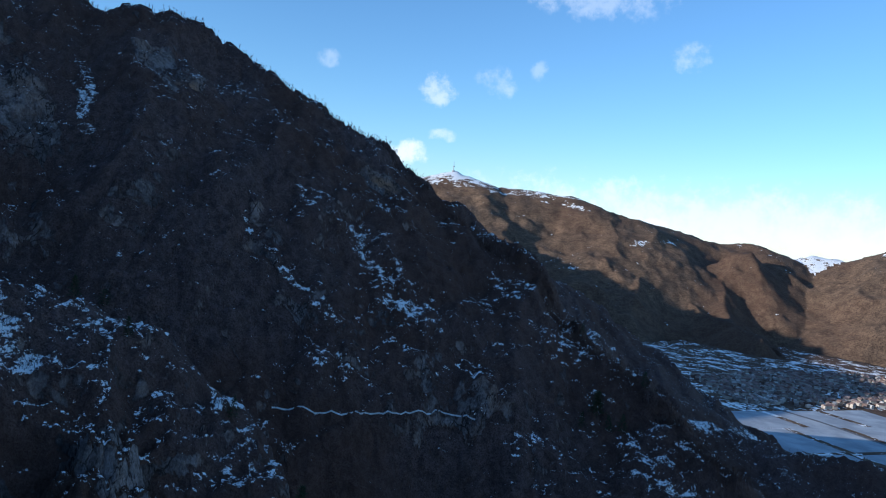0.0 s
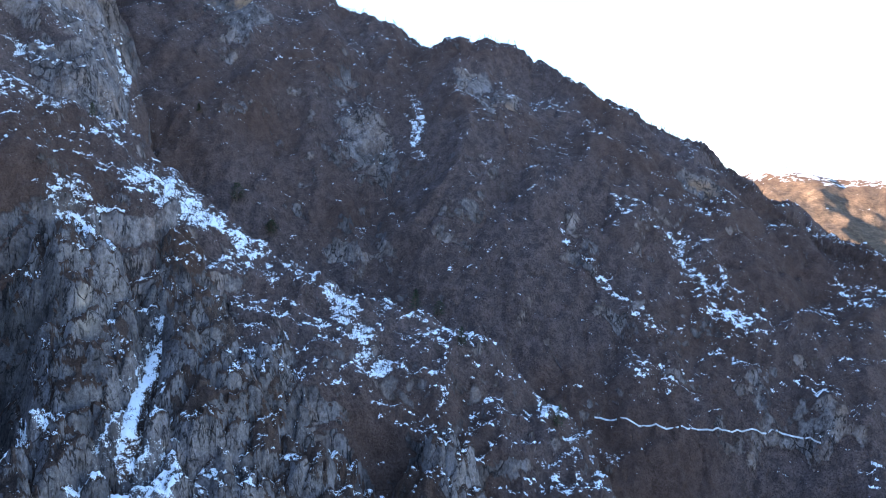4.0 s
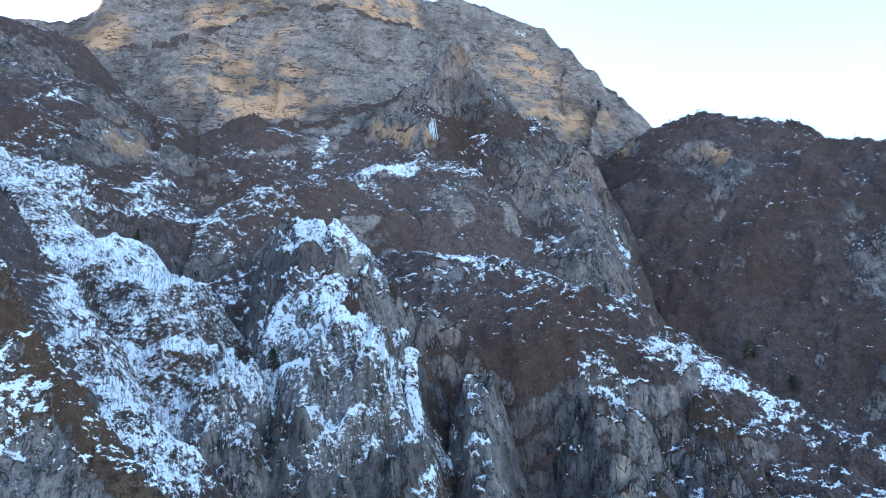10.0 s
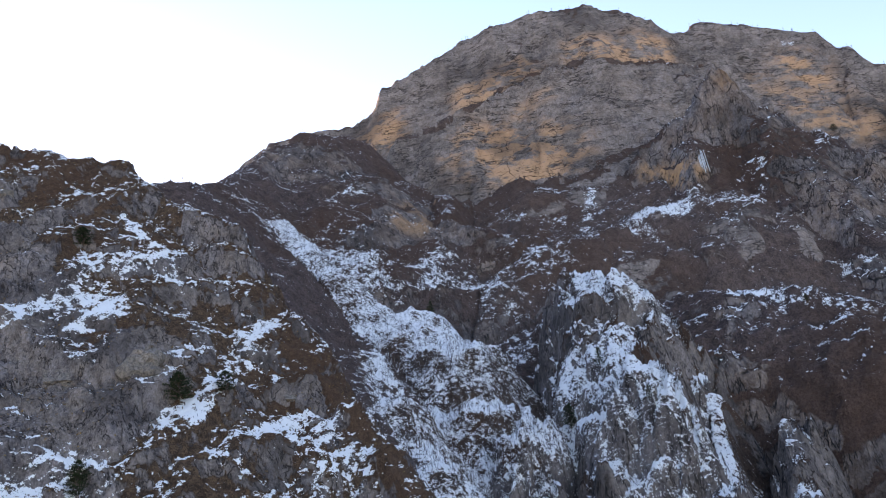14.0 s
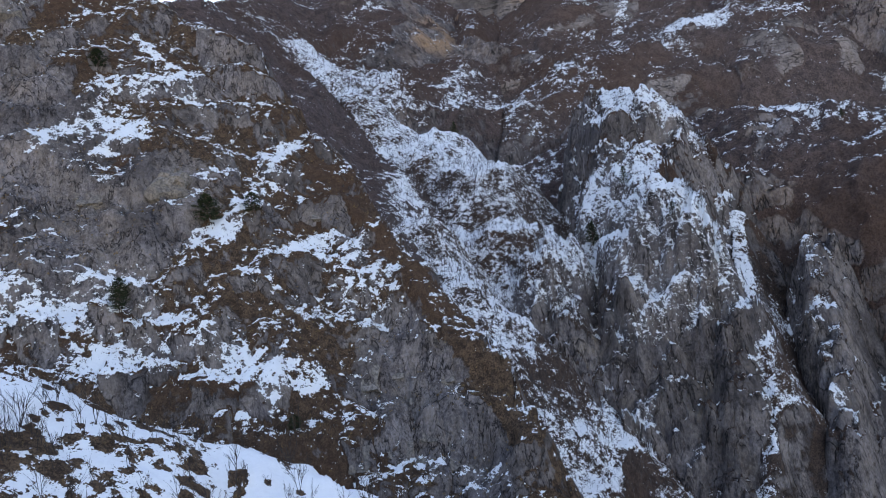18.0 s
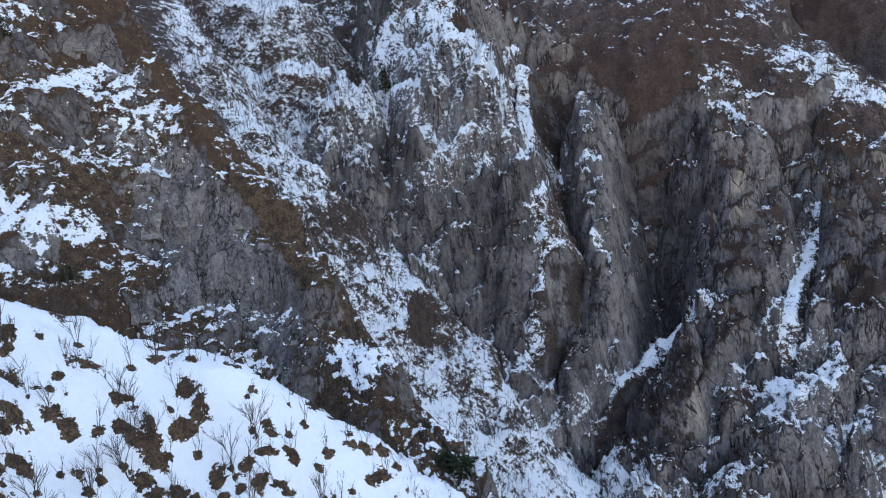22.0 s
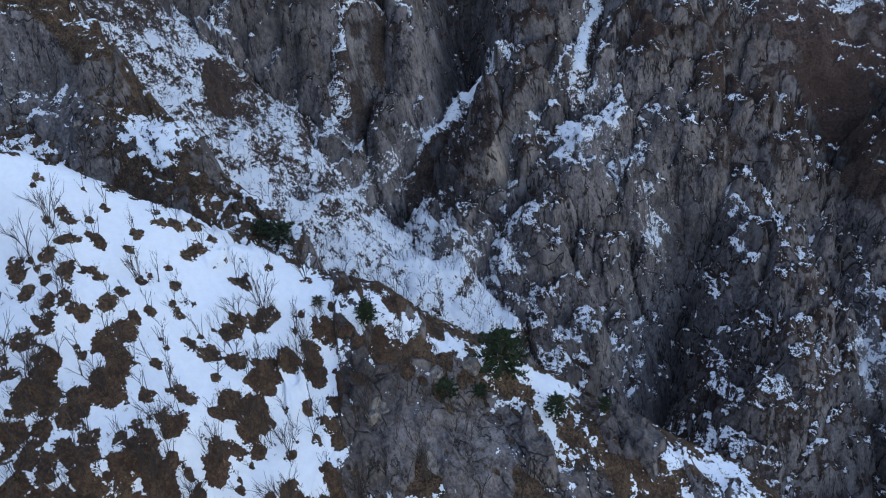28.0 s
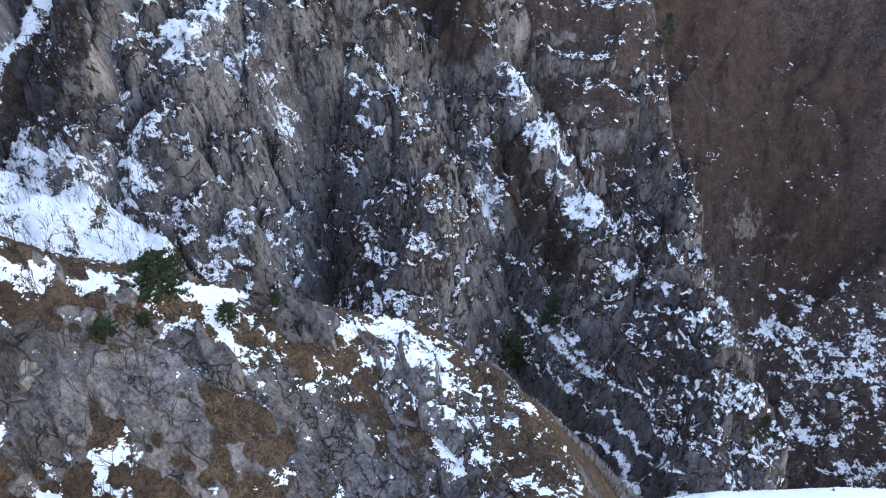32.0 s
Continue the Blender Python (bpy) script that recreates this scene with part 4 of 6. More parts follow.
lay(SNOW, [(-498, -12, 567), (-477, 14, 531), (-428, 42, 498), (-397, 55, 467)], 39.8, 0.16)
lay(SNOW, [(-417, 128, 523), (-413, 174, 500)], 20.2, 0.14)
lay(SNOW, [(-351, 245, 456), (-321, 252, 428)], 12.3, 0.14)
lay(SNOW, [(-78, 564, 424), (-50, 543, 397), (-33, 542, 384)], 16.8, 0.20)
lay(SNOW, [(-322, 589, 539), (-290, 541, 495)], 6.8, 0.24)
lay(SNOW, [(-100, 7, 405), (-95, 9, 403), (-92, 14, 402)], 3.9, 0.36)
lay(SNOW, [(-90, 2, 400), (-88, -2, 399)], 2.4, 0.24)
lay(ROCKY, [(-287, 257, 391), (-227, 255, 367), (-204, 254, 342)], 23.9, 0.25)
lay(ROCKY, [(-271, 610, 549), (-253, 605, 538)], 20.2, 0.35)
lay(ROCKY, [(-347, 528, 504), (-319, 518, 475)], 18.7, 0.30)
lay(ROCKY, [(-84, 631, 474), (-75, 631, 470)], 12.6, 0.40)
lay(ROCKY, [(-634, 336, 720), (-753, 519, 782)], 38.7, 0.30)
lay(ROCKY, [(-524, 294, 583), (-510, 311, 566)], 27.0, 0.25)
lay(ROCKY, [(-512, 410, 592), (-440, 363, 501)], 27.6, 0.30)
lay(ROCKY, [(-612, 38, 626), (-584, 10, 605)], 22.3, 0.30)
lay(ROCKY, [(-432, 218, 507), (-403, 200, 478)], 13.6, 0.30)
lay(ROCKY, [(-256, -136, 510), (-242, -108, 493), (-233, -90, 477)], 24.5, 0.35)
lay(ROCKY, [(-290, -127, 556), (-287, -124, 552)], 6.7, 0.30)
lay(ROCKY, [(-247, -70, 486), (-239, -71, 481)], 10.0, 0.30)
lay(ROCKY, [(-219, -14, 433), (-214, -18, 427)], 9.9, 0.30)
lay(ROCKY, [(-248, -70, 488), (-229, -83, 471)], 9.8, 0.30)
lay(ROCKY, [(-218, -13, 433), (-199, -5, 415), (-180, 4, 406)], 9.2, 0.28)
lay(ROCKY, [(-84, 10, 396), (-80, 17, 393), (-73, 14, 390), (-62, 24, 384)], 6.2, 0.42)
lay(ROCKY, [(-282, 624, 565), (-242, 593, 530)], 20.2, 0.40)
lay(ROCKY, [(-85, 623, 469), (-69, 628, 465)], 12.5, 0.40)
lay(ROCKY, [(-373, 560, 538), (-321, 532, 487)], 19.5, 0.30)
lay(ROCKY, [(-500, 551, 619), (-470, 531, 597)], 22.2, 0.40)
lay(ROCKY, [(-514, 562, 641), (-473, 552, 614)], 25.7, 0.40)
lay(ROCKY, [(-677, 605, 699), (-592, 555, 665)], 19.8, 0.40)
lay(ROCKY, [(-697, 79, 673), (-634, 59, 638)], 30.4, 0.35)
lay(ROCKY, [(-647, 306, 679), (-610, 301, 654)], 24.2, 0.35)
lay(ROCKY, [(-790, 499, 844), (-613, 371, 717)], 39.5, 0.40)
lay(ROCKY, [(-522, 383, 604), (-497, 407, 569)], 43.9, 0.30)
lay(ROCKY, [(-694, 17, 711), (-699, -43, 724)], 48.6, 0.40)
lay(ROCKY, [(-450, 345, 514), (-501, 419, 571)], 27.3, 0.30)
lay(ROCKY, [(-557, 249, 593), (-545, 311, 603)], 18.6, 0.20)
lay(WARM, [(-780, 174, 752), (-751, 223, 735)], 47.9, 0.90)
lay(WARM, [(-841, 176, 857), (-827, 230, 871)], 31.6, 0.90)
lay(WARM, [(-795, 317, 885), (-811, 400, 894)], 32.7, 0.80)
lay(WARM, [(-888, 57, 824), (-887, 78, 846)], 25.0, 0.80)
lay(WARM, [(-779, 573, 841), (-730, 559, 751), (-722, 619, 742)], 37.3, 0.60)
lay(WARM, [(-634, 59, 638), (-702, 96, 675)], 20.4, 0.50)
lay(WARM, [(-626, 301, 666), (-610, 301, 654)], 15.9, 0.70)
lay(WARM, [(-614, 551, 661), (-609, 555, 665)], 19.0, 0.80)
lay(WARM, [(-236, 591, 527), (-233, 589, 522)], 9.7, 0.70)
lay(WARM, [(-81, 626, 467), (-72, 624, 465)], 9.6, 0.60)
lay(WARM, [(-499, 560, 629), (-472, 554, 616)], 17.0, 0.70)
lay(WARM, [(-340, 69, 417), (-331, 62, 404)], 5.9, 0.70)
lay(WARM, [(-318, 110, 396), (-310, 102, 387)], 4.2, 0.80)
lay(WARM, [(-286, 113, 360), (-280, 106, 347)], 2.3, 0.90)
lay(WARM, [(-312, 83, 372), (-298, 77, 366)], 3.2, 0.80)
lay(WARM, [(-299, 228, 405), (-291, 222, 390)], 3.8, 0.70)
lay(WARM, [(-247, 150, 336), (-243, 149, 328)], 7.9, 0.80)
lay(WARM, [(-152, 265, 282), (-146, 256, 277)], 4.1, 0.80)
lay(WARM, [(-147, 205, 275), (-141, 196, 276)], 3.7, 0.80)
lay(SNOW, [(-306, 74, 378), (-276, 61, 362)], 7.4, -0.30)
lay(SNOW, [(-297, 107, 379), (-275, 93, 342)], 8.9, -0.30)
lay(SNOW, [(-315, 121, 415), (-298, 114, 378)], 6.1, -0.30)
lay(SNOW, [(-294, 142, 373), (-268, 119, 343)], 8.9, -0.30)
lay(SNOW, [(-262, 139, 324), (-238, 129, 317)], 13.5, -0.30)
lay(SNOW, [(-243, 152, 332), (-268, 197, 366), (-300, 226, 407)], 11.3, -0.30)
lay(SNOW, [(-344, 61, 419), (-329, 63, 401)], 9.5, -0.30)
lay(SNOW, [(-323, 214, 380), (-342, 212, 387)], 11.6, -0.30)
lay(SNOW, [(-217, 169, 320), (-209, 173, 304)], 10.1, -0.30)
lay(SNOW, [(-269, 268, 387), (-234, 244, 364)], 16.3, -0.30)
lay(SNOW, [(-353, 225, 433), (-339, 180, 423)], 8.8, -0.30)
lay(SNOW, [(-270, 181, 363), (-303, 184, 336), (-273, 133, 336), (-267, 112, 330)], 5.3, 0.42)
lay(SNOW, [(-284, 257, 387), (-267, 223, 370), (-248, 200, 357), (-249, 185, 339), (-242, 164, 330), (-229, 147, 314)], 4.8, 0.42)
lay(SNOW, [(-314, 135, 410), (-308, 127, 397)], 6.0, 0.40)
lay(SNOW, [(-285, 112, 357), (-283, 109, 350)], 3.2, 0.40)
lay(SNOW, [(-235, 185, 334), (-239, 204, 340)], 8.6, 0.35)
lay(SNOW, [(-226, 197, 331), (-218, 203, 317), (-201, 202, 299), (-194, 202, 287)], 9.6, 0.28)
lay(SNOW, [(-360, 63, 452), (-390, 101, 463), (-344, 110, 460), (-330, 119, 447)], 19.1, 0.26)
lay(SNOW, [(-331, 88, 420), (-326, 110, 421)], 5.8, 0.35)
lay(SNOW, [(-289, 38, 393), (-286, 48, 381), (-285, 52, 376)], 8.2, 0.40)
lay(SNOW, [(-363, 188, 446), (-352, 179, 437)], 4.1, 0.40)
lay(SNOW, [(-305, 157, 387), (-308, 151, 379)], 3.5, 0.40)
lay(SNOW, [(-304, 165, 378), (-310, 169, 383)], 3.1, 0.40)
lay(SNOW, [(-302, 71, 379), (-320, 86, 390)], 4.7, 0.35)
lay(SNOW, [(-404, 175, 471), (-404, 175, 471)], 5.0, 0.35)
lay(SNOW, [(-319, 35, 427), (-370, 39, 438)], 13.2, 0.15)
lay(SNOW, [(-339, 249, 439), (-333, 255, 436)], 8.6, 0.30)
lay(SNOW, [(-325, 287, 455), (-314, 307, 442), (-288, 319, 422)], 5.1, 0.40)
lay(SNOW, [(-252, 62, 343), (-259, 87, 332), (-265, 118, 333)], 8.1, 0.30)
lay(SNOW, [(-237, 69, 327), (-237, 97, 315), (-225, 129, 306)], 11.7, 0.30)
lay(SNOW, [(-239, 206, 344), (-224, 183, 335)], 8.5, 0.30)
lay(SNOW, [(-189, 230, 306), (-179, 228, 300), (-165, 216, 293)], 5.4, 0.32)
lay(SNOW, [(-135, 247, 275), (-115, 224, 252)], 7.5, 0.50)
lay(SNOW, [(-186, 216, 278), (-167, 197, 260)], 6.1, 0.22)
lay(SNOW, [(-215, 234, 338), (-207, 230, 334)], 5.0, 0.30)
lay(SNOW, [(-137, 277, 307), (-108, 253, 285), (-82, 241, 260), (-74, 237, 262)], 5.9, 0.30)
lay(SNOW, [(-136, 247, 274), (-113, 228, 254)], 6.5, 0.45)
lay(SNOW, [(-77, 198, 223), (-60, 197, 215)], 10.9, 0.45)
lay(SNOW, [(-57, 223, 253), (-41, 218, 251)], 5.7, 0.30)
lay(SNOW, [(-67, 286, 260), (-58, 282, 270)], 4.3, 0.25)
lay(SNOW, [(-208, -59, 442), (-206, -49, 435)], 3.5, 0.36)
lay(SNOW, [(-207, -42, 435), (-210, -35, 431)], 2.7, 0.40)
lay(SNOW, [(-238, -39, 463), (-247, -28, 466)], 1.9, 0.40)
lay(SNOW, [(-234, -62, 468), (-242, -53, 475), (-260, -45, 484), (-276, -38, 497)], 3.0, 0.34)
lay(SNOW, [(-247, -106, 500), (-259, -100, 508), (-267, -87, 512)], 3.0, 0.34)
lay(SNOW, [(-273, -90, 523), (-277, -75, 522)], 5.9, 0.30)
lay(SNOW, [(-296, -87, 544), (-285, -75, 528), (-279, -68, 516)], 2.7, 0.40)
lay(SNOW, [(-251, -90, 497), (-257, -81, 504)], 2.3, 0.40)
lay(SNOW, [(-210, -101, 460), (-213, -91, 455), (-217, -79, 459)], 5.0, 0.45)
lay(SNOW, [(-206, -83, 445), (-207, -83, 446)], 5.7, 0.42)
lay(SNOW, [(-121, -61, 443), (-128, -52, 441)], 4.6, 0.42)
lay(SNOW, [(-118, -53, 438), (-118, -45, 434)], 2.0, 0.30)
lay(SNOW, [(-245, -24, 465), (-246, -15, 467)], 2.6, 0.30)
lay(SNOW, [(-233, -26, 452), (-232, -15, 448)], 4.5, 0.16)
lay(SNOW, [(-199, -49, 426), (-202, -43, 429)], 3.1, 0.25)
lay(SNOW, [(-227, -47, 457), (-224, -38, 447)], 3.5, 0.12)
lay(SNOW, [(-266, -30, 488), (-246, -15, 467), (-228, -5, 451), (-207, 3, 433), (-195, 7, 422), (-180, 10, 410)], 4.8, -0.20)
lay(SNOW, [(-240, -103, 488), (-230, -74, 473), (-220, -90, 466)], 9.4, -0.30)
lay(SNOW, [(-271, -117, 530), (-255, -107, 508)], 11.7, -0.30)
lay(SNOW, [(-220, -14, 434), (-203, -9, 419)], 5.5, -0.30)
lay(SNOW, [(-263, -17, 477), (-253, -31, 473)], 6.2, -0.30)
lay(SNOW, [(-257, -67, 496), (-245, -73, 487)], 6.9, -0.30)
lay(ROCKY, [(-240, -103, 488), (-230, -74, 473), (-220, -90, 466)], 10.9, 0.45)
lay(ROCKY, [(-271, -117, 530), (-252, -103, 504)], 11.5, 0.50)
lay(ROCKY, [(-224, -15, 437), (-204, -8, 421), (-191, 1, 409)], 8.0, 0.30)
lay(ROCKY, [(-248, -71, 490), (-246, -69, 483)], 6.1, 0.40)
lay(ROCKY, [(-253, -34, 473), (-255, -24, 477)], 6.1, 0.25)
lay(ROCKY, [(-266, -30, 488), (-246, -15, 467), (-228, -5, 451), (-207, 3, 433), (-193, 8, 420), (-179, 11, 408)], 3.4, -0.22)
lay(WARM, [(-783, 180, 760), (-753, 209, 731), (-741, 233, 722)], 27.2, 0.90)
lay(WARM, [(-839, 177, 854), (-836, 211, 867), (-826, 238, 877)], 15.5, 0.60)
lay(WARM, [(-818, 311, 904), (-792, 337, 882), (-813, 409, 889)], 20.4, 0.60)
lay(WARM, [(-906, 51, 839), (-876, 82, 821)], 18.4, 0.80)
lay(WARM, [(-786, 566, 853), (-771, 578, 823)], 15.5, 0.60)
lay(WARM, [(-772, 523, 803), (-736, 533, 763), (-723, 586, 740)], 16.0, 0.60)
lay(WARM, [(-790, 216, 807), (-779, 249, 823)], 10.6, 0.50)
lay(WARM, [(-664, 574, 681), (-646, 581, 679)], 12.1, 0.80)
lay(WARM, [(-656, 292, 677), (-618, 300, 659)], 11.9, 0.80)
lay(WARM, [(-789, 125, 765), (-780, 154, 770)], 11.4, 0.50)
lay(WARM, [(-629, 374, 756), (-789, 514, 837)], 13.4, 0.50)
lay(SNOW, [(-807, 552, 899), (-797, 579, 884)], 7.2, 0.50)
lay(SNOW, [(-774, 379, 854), (-810, 455, 870)], 4.4, 0.50)
lay(SNOW, [(-576, 227, 604), (-560, 239, 590)], 7.4, 0.40)
lay(SNOW, [(-574, 247, 613), (-584, 286, 628)], 3.9, 0.40)
lay(SNOW, [(-711, 194, 691), (-682, 219, 674)], 5.6, 0.34)
lay(SNOW, [(-623, 205, 616), (-667, 237, 667)], 3.6, 0.30)
lay(SNOW, [(-606, 84, 603), (-591, 64, 594)], 7.2, 0.30)
lay(SNOW, [(-724, 581, 733), (-683, 588, 712)], 5.0, 0.40)
lay(SNOW, [(-764, 569, 804), (-761, 587, 801)], 5.3, 0.40)
lay(ROCKY, [(-629, 52, 637), (-636, 99, 631)], 23.9, 0.35)
lay(ROCKY, [(-645, 146, 635), (-605, 139, 609)], 11.5, 0.30)
lay(SNOW, [(200, 4413, 614), (325, 4528, 617)], 20.4, 0.50)
lay(SNOW, [(634, 4396, 584), (752, 4299, 555)], 30.2, 0.50)
lay(SNOW, [(951, 3975, 393), (1208, 4149, 425)], 25.0, 0.60)
lay(SNOW, [(558, 3650, 244), (649, 3715, 271)], 11.3, 0.50)
lay(SNOW, [(200, 4158, 489), (399, 4265, 491)], 9.6, 0.50)
lay(SNOW, [(502, 4406, 584), (536, 4401, 581)], 13.5, 0.50)
# scrub on the summit ledge; its dark line also stands in for overhang shade
lay(ROCKY, [(-842, 85, 808), (-804, 122, 797), (-797, 162, 815), (-832, 211, 858), (-794, 241, 856), (-809, 299, 876), (-763, 325, 851), (-774, 388, 857), (-807, 462, 864)], 5.0, -0.55)
lay(ROCKY, [(-290, 284, 415), (-233, 243, 364)], 22.4, -0.35)
lay(SNOW, [(-290, 284, 415), (-233, 243, 364)], 22.4, -0.12)
lay(ROCKY, [(-223, 255, 360), (-193, 249, 332)], 18.0, -0.35)
lay(SNOW, [(-223, 255, 360), (-193, 249, 332)], 18.0, -0.12)
lay(ROCKY, [(-188, 300, 342), (-154, 276, 313)], 13.6, -0.35)
lay(SNOW, [(-188, 300, 342), (-154, 276, 313)], 13.6, -0.12)
lay(ROCKY, [(-119, 251, 272), (-82, 223, 249)], 9.9, -0.35)
lay(SNOW, [(-119, 251, 272), (-82, 223, 249)], 9.9, -0.12)
lay(ROCKY, [(-43, 430, 260), (39, 402, 202)], 51.8, -0.35)
lay(SNOW, [(-43, 430, 260), (39, 402, 202)], 51.8, -0.12)
lay(ROCKY, [(-403, 218, 486), (-356, 230, 451)], 19.2, -0.35)
lay(SNOW, [(-403, 218, 486), (-356, 230, 451)], 19.2, -0.12)
lay(SNOW, [(-445, 132, 538), (-414, 138, 524), (-410, 153, 512)], 5.1, 0.34)
lay(SNOW, [(-447, 102, 480), (-395, 111, 485), (-349, 111, 469)], 8.7, 0.34)
lay(SNOW, [(-379, 76, 457), (-357, 96, 454), (-331, 118, 452)], 13.3, 0.26)
lay(SNOW, [(-360, 69, 437), (-375, 90, 444)], 9.3, 0.25)
lay(SNOW, [(-333, 84, 417), (-327, 106, 419)], 5.4, 0.34)
lay(SNOW, [(-377, 46, 442), (-318, 39, 421)], 9.6, 0.14)
lay(SNOW, [(-318, 71, 386), (-320, 83, 388)], 6.1, 0.34)
lay(SNOW, [(-284, 46, 379), (-285, 46, 380)], 8.1, 0.34)
lay(SNOW, [(-395, 165, 468), (-387, 161, 447)], 5.0, 0.34)
lay(SNOW, [(-309, 132, 405), (-298, 119, 387)], 7.1, 0.30)
lay(SNOW, [(-468, 40, 516), (-498, 56, 526)], 16.0, 0.30)
lay(SNOW, [(-438, 3, 500), (-377, 15, 470)], 13.1, 0.30)
lay(SNOW, [(-569, -49, 624), (-553, -34, 605)], 10.9, 0.30)
lay(SNOW, [(-560, -1, 588), (-549, 12, 572)], 9.7, 0.30)
lay(SNOW, [(-387, 201, 451), (-386, 196, 440)], 3.8, 0.30)
lay(SNOW, [(-450, 225, 523), (-411, 250, 506)], 2.9, 0.34)
lay(SNOW, [(-304, 158, 387), (-305, 150, 381)], 3.5, 0.34)
lay(SNOW, [(-586, 71, 587), (-599, 128, 598)], 17.8, 0.14)
lay(SNOW, [(-82, 27, 394), (-79, 31, 391)], 1.3, 0.40)
lay(SNOW, [(-78, 25, 392), (-73, 23, 389)], 0.8, 0.36)
lay(SNOW, [(-67, 34, 388), (-63, 39, 385), (-58, 37, 386)], 1.9, 0.36)
lay(SNOW, [(-76, 14, 392), (-78, 14, 392)], 0.4, 0.40)
lay(SNOW, [(-86, 14, 397), (-83, 14, 396)], 0.5, 0.30)
lay(SNOW, [(-85, 0, 397), (-90, 5, 398)], 1.3, 0.25)
lay(SNOW, [(-82, -3, 396), (-81, 0, 394)], 0.8, 0.30)
lay(SNOW, [(-95, -15, 407), (-98, -14, 409)], 1.5, -0.40)
lay(SNOW, [(-91, -5, 403), (-91, -2, 402)], 2.0, -0.30)
lay(SNOW, [(-95, -19, 407), (-94, -24, 406)], 2.3, -0.30)
lay(SNOW, [(-99, -11, 409), (-100, -9, 410)], 1.2, -0.25)
lay(SNOW, [(-95, -5, 405), (-97, -5, 406)], 1.0, -0.30)
lay(ROCKY, [(-84, 12, 397), (-81, 8, 394), (-79, 5, 392)], 2.4, 0.40)
lay(ROCKY, [(-90, 10, 399), (-87, 11, 398)], 1.5, 0.40)
lay(ROCKY, [(-80, 19, 393), (-75, 19, 391)], 2.5, 0.35)
lay(SNOW, [(-379, 74, 455), (-376, 88, 443), (-334, 111, 441)], 13.6, 0.20)
lay(SNOW, [(-383, 46, 449), (-355, 55, 437)], 13.0, 0.16)
lay(SNOW, [(-378, 13, 476), (-369, 10, 464)], 10.4, 0.25)
lay(SNOW, [(-315, 33, 423), (-322, 53, 411), (-343, 74, 415)], 9.1, -0.15)
lay(SNOW, [(-321, 107, 396), (-308, 103, 387)], 7.0, -0.20)
lay(SNOW, [(-210, -56, 445), (-209, -46, 436), (-202, -41, 426)], 3.0, 0.34)
lay(SNOW, [(-208, -40, 434), (-210, -34, 430)], 2.2, 0.40)
lay(SNOW, [(-131, -38, 434), (-130, -34, 432)], 1.4, 0.25)
lay(SNOW, [(-203, -68, 439), (-203, -63, 436)], 1.3, 0.30)
lay(SNOW, [(-125, -43, 434), (-120, -47, 435)], 1.0, 0.25)
lay(ROCKY, [(-8, 391, 182), (38, 393, 187)], 16.7, 0.45)
lay(ROCKY, [(-41, 427, 255), (-32, 451, 269)], 14.9, 0.30)
lay(SNOW, [(-40, 409, 234), (14, 407, 204)], 40.4, 0.12)
lay(SNOW, [(-67, 34, 388), (-64, 36, 386)], 2.7, -0.22)
lay(SNOW, [(-87, 9, 398), (-79, 1, 391)], 3.7, -0.35)
lay(SNOW, [(-63, 33, 386), (-52, 30, 384)], 3.3, -0.08)
lay(ROCKY, [(-86, 13, 397), (-79, 15, 393), (-71, 10, 389)], 3.2, 0.35)
lay(ROCKY, [(-78, 3, 391), (-82, 1, 395)], 2.4, 0.35)
lay(ROCKY, [(-69, 22, 388), (-62, 22, 384)], 2.9, 0.35)
lay(ROCKY, [(-86, 9, 397), (-82, 6, 395)], 2.5, 0.32)
lay(ROCKY, [(-79, 15, 393), (-71, 14, 389)], 2.8, 0.32)
lay(ROCKY, [(-63, 22, 385), (-56, 21, 381)], 2.9, 0.32)
lay(SNOW, [(-378, 79, 456), (-371, 109, 470), (-333, 120, 459)], 16.3, 0.20)
lay(SNOW, [(-433, 32, 496), (-431, 54, 502)], 18.5, 0.20)
lay(SNOW, [(-349, 163, 404), (-333, 169, 415)], 8.2, 0.20)


# the upper ravine is thinly covered among its trees
_up = on("C", "C3", "S")
SNOW[_up] = np.minimum(SNOW[_up], 0.78) - 0.03 * np.clip((GZ[_up] - 470) / 40, 0, 1)
# bare hollows melted round the tufts and shrubs of the near snow
_hr = np.random.default_rng(31)
_ai, _aj = np.nonzero(on("A") & (GY < 20) & (RR > 45) & (np.arctan2(GZ - 452, RR) > -0.95))
_pick = _hr.choice(len(_ai), 1500, replace=False)
HOLES = np.stack([GX[_ai[_pick], _aj[_pick]], GY[_ai[_pick], _aj[_pick]], _hr.uniform(0.35, 1.0, 1500) ** 1.5], 1)
_ax, _ay, _as = GX[_ai, _aj], GY[_ai, _aj], np.zeros(len(_ai))
for hx, hy, hr in HOLES:
    k = np.nonzero((np.abs(_ax - hx) < 2.2) & (np.abs(_ay - hy) < 2.2))[0]
    d = np.hypot(_ax[k] - hx, _ay[k] - hy) / hr
    _as[k] = np.maximum(_as[k], np.clip((1.9 - d) / 1.3, 0, 1))
SNOW[_ai, _aj] -= 0.6 * _as
ROCKY[_ai, _aj] -= 0.5 * _as


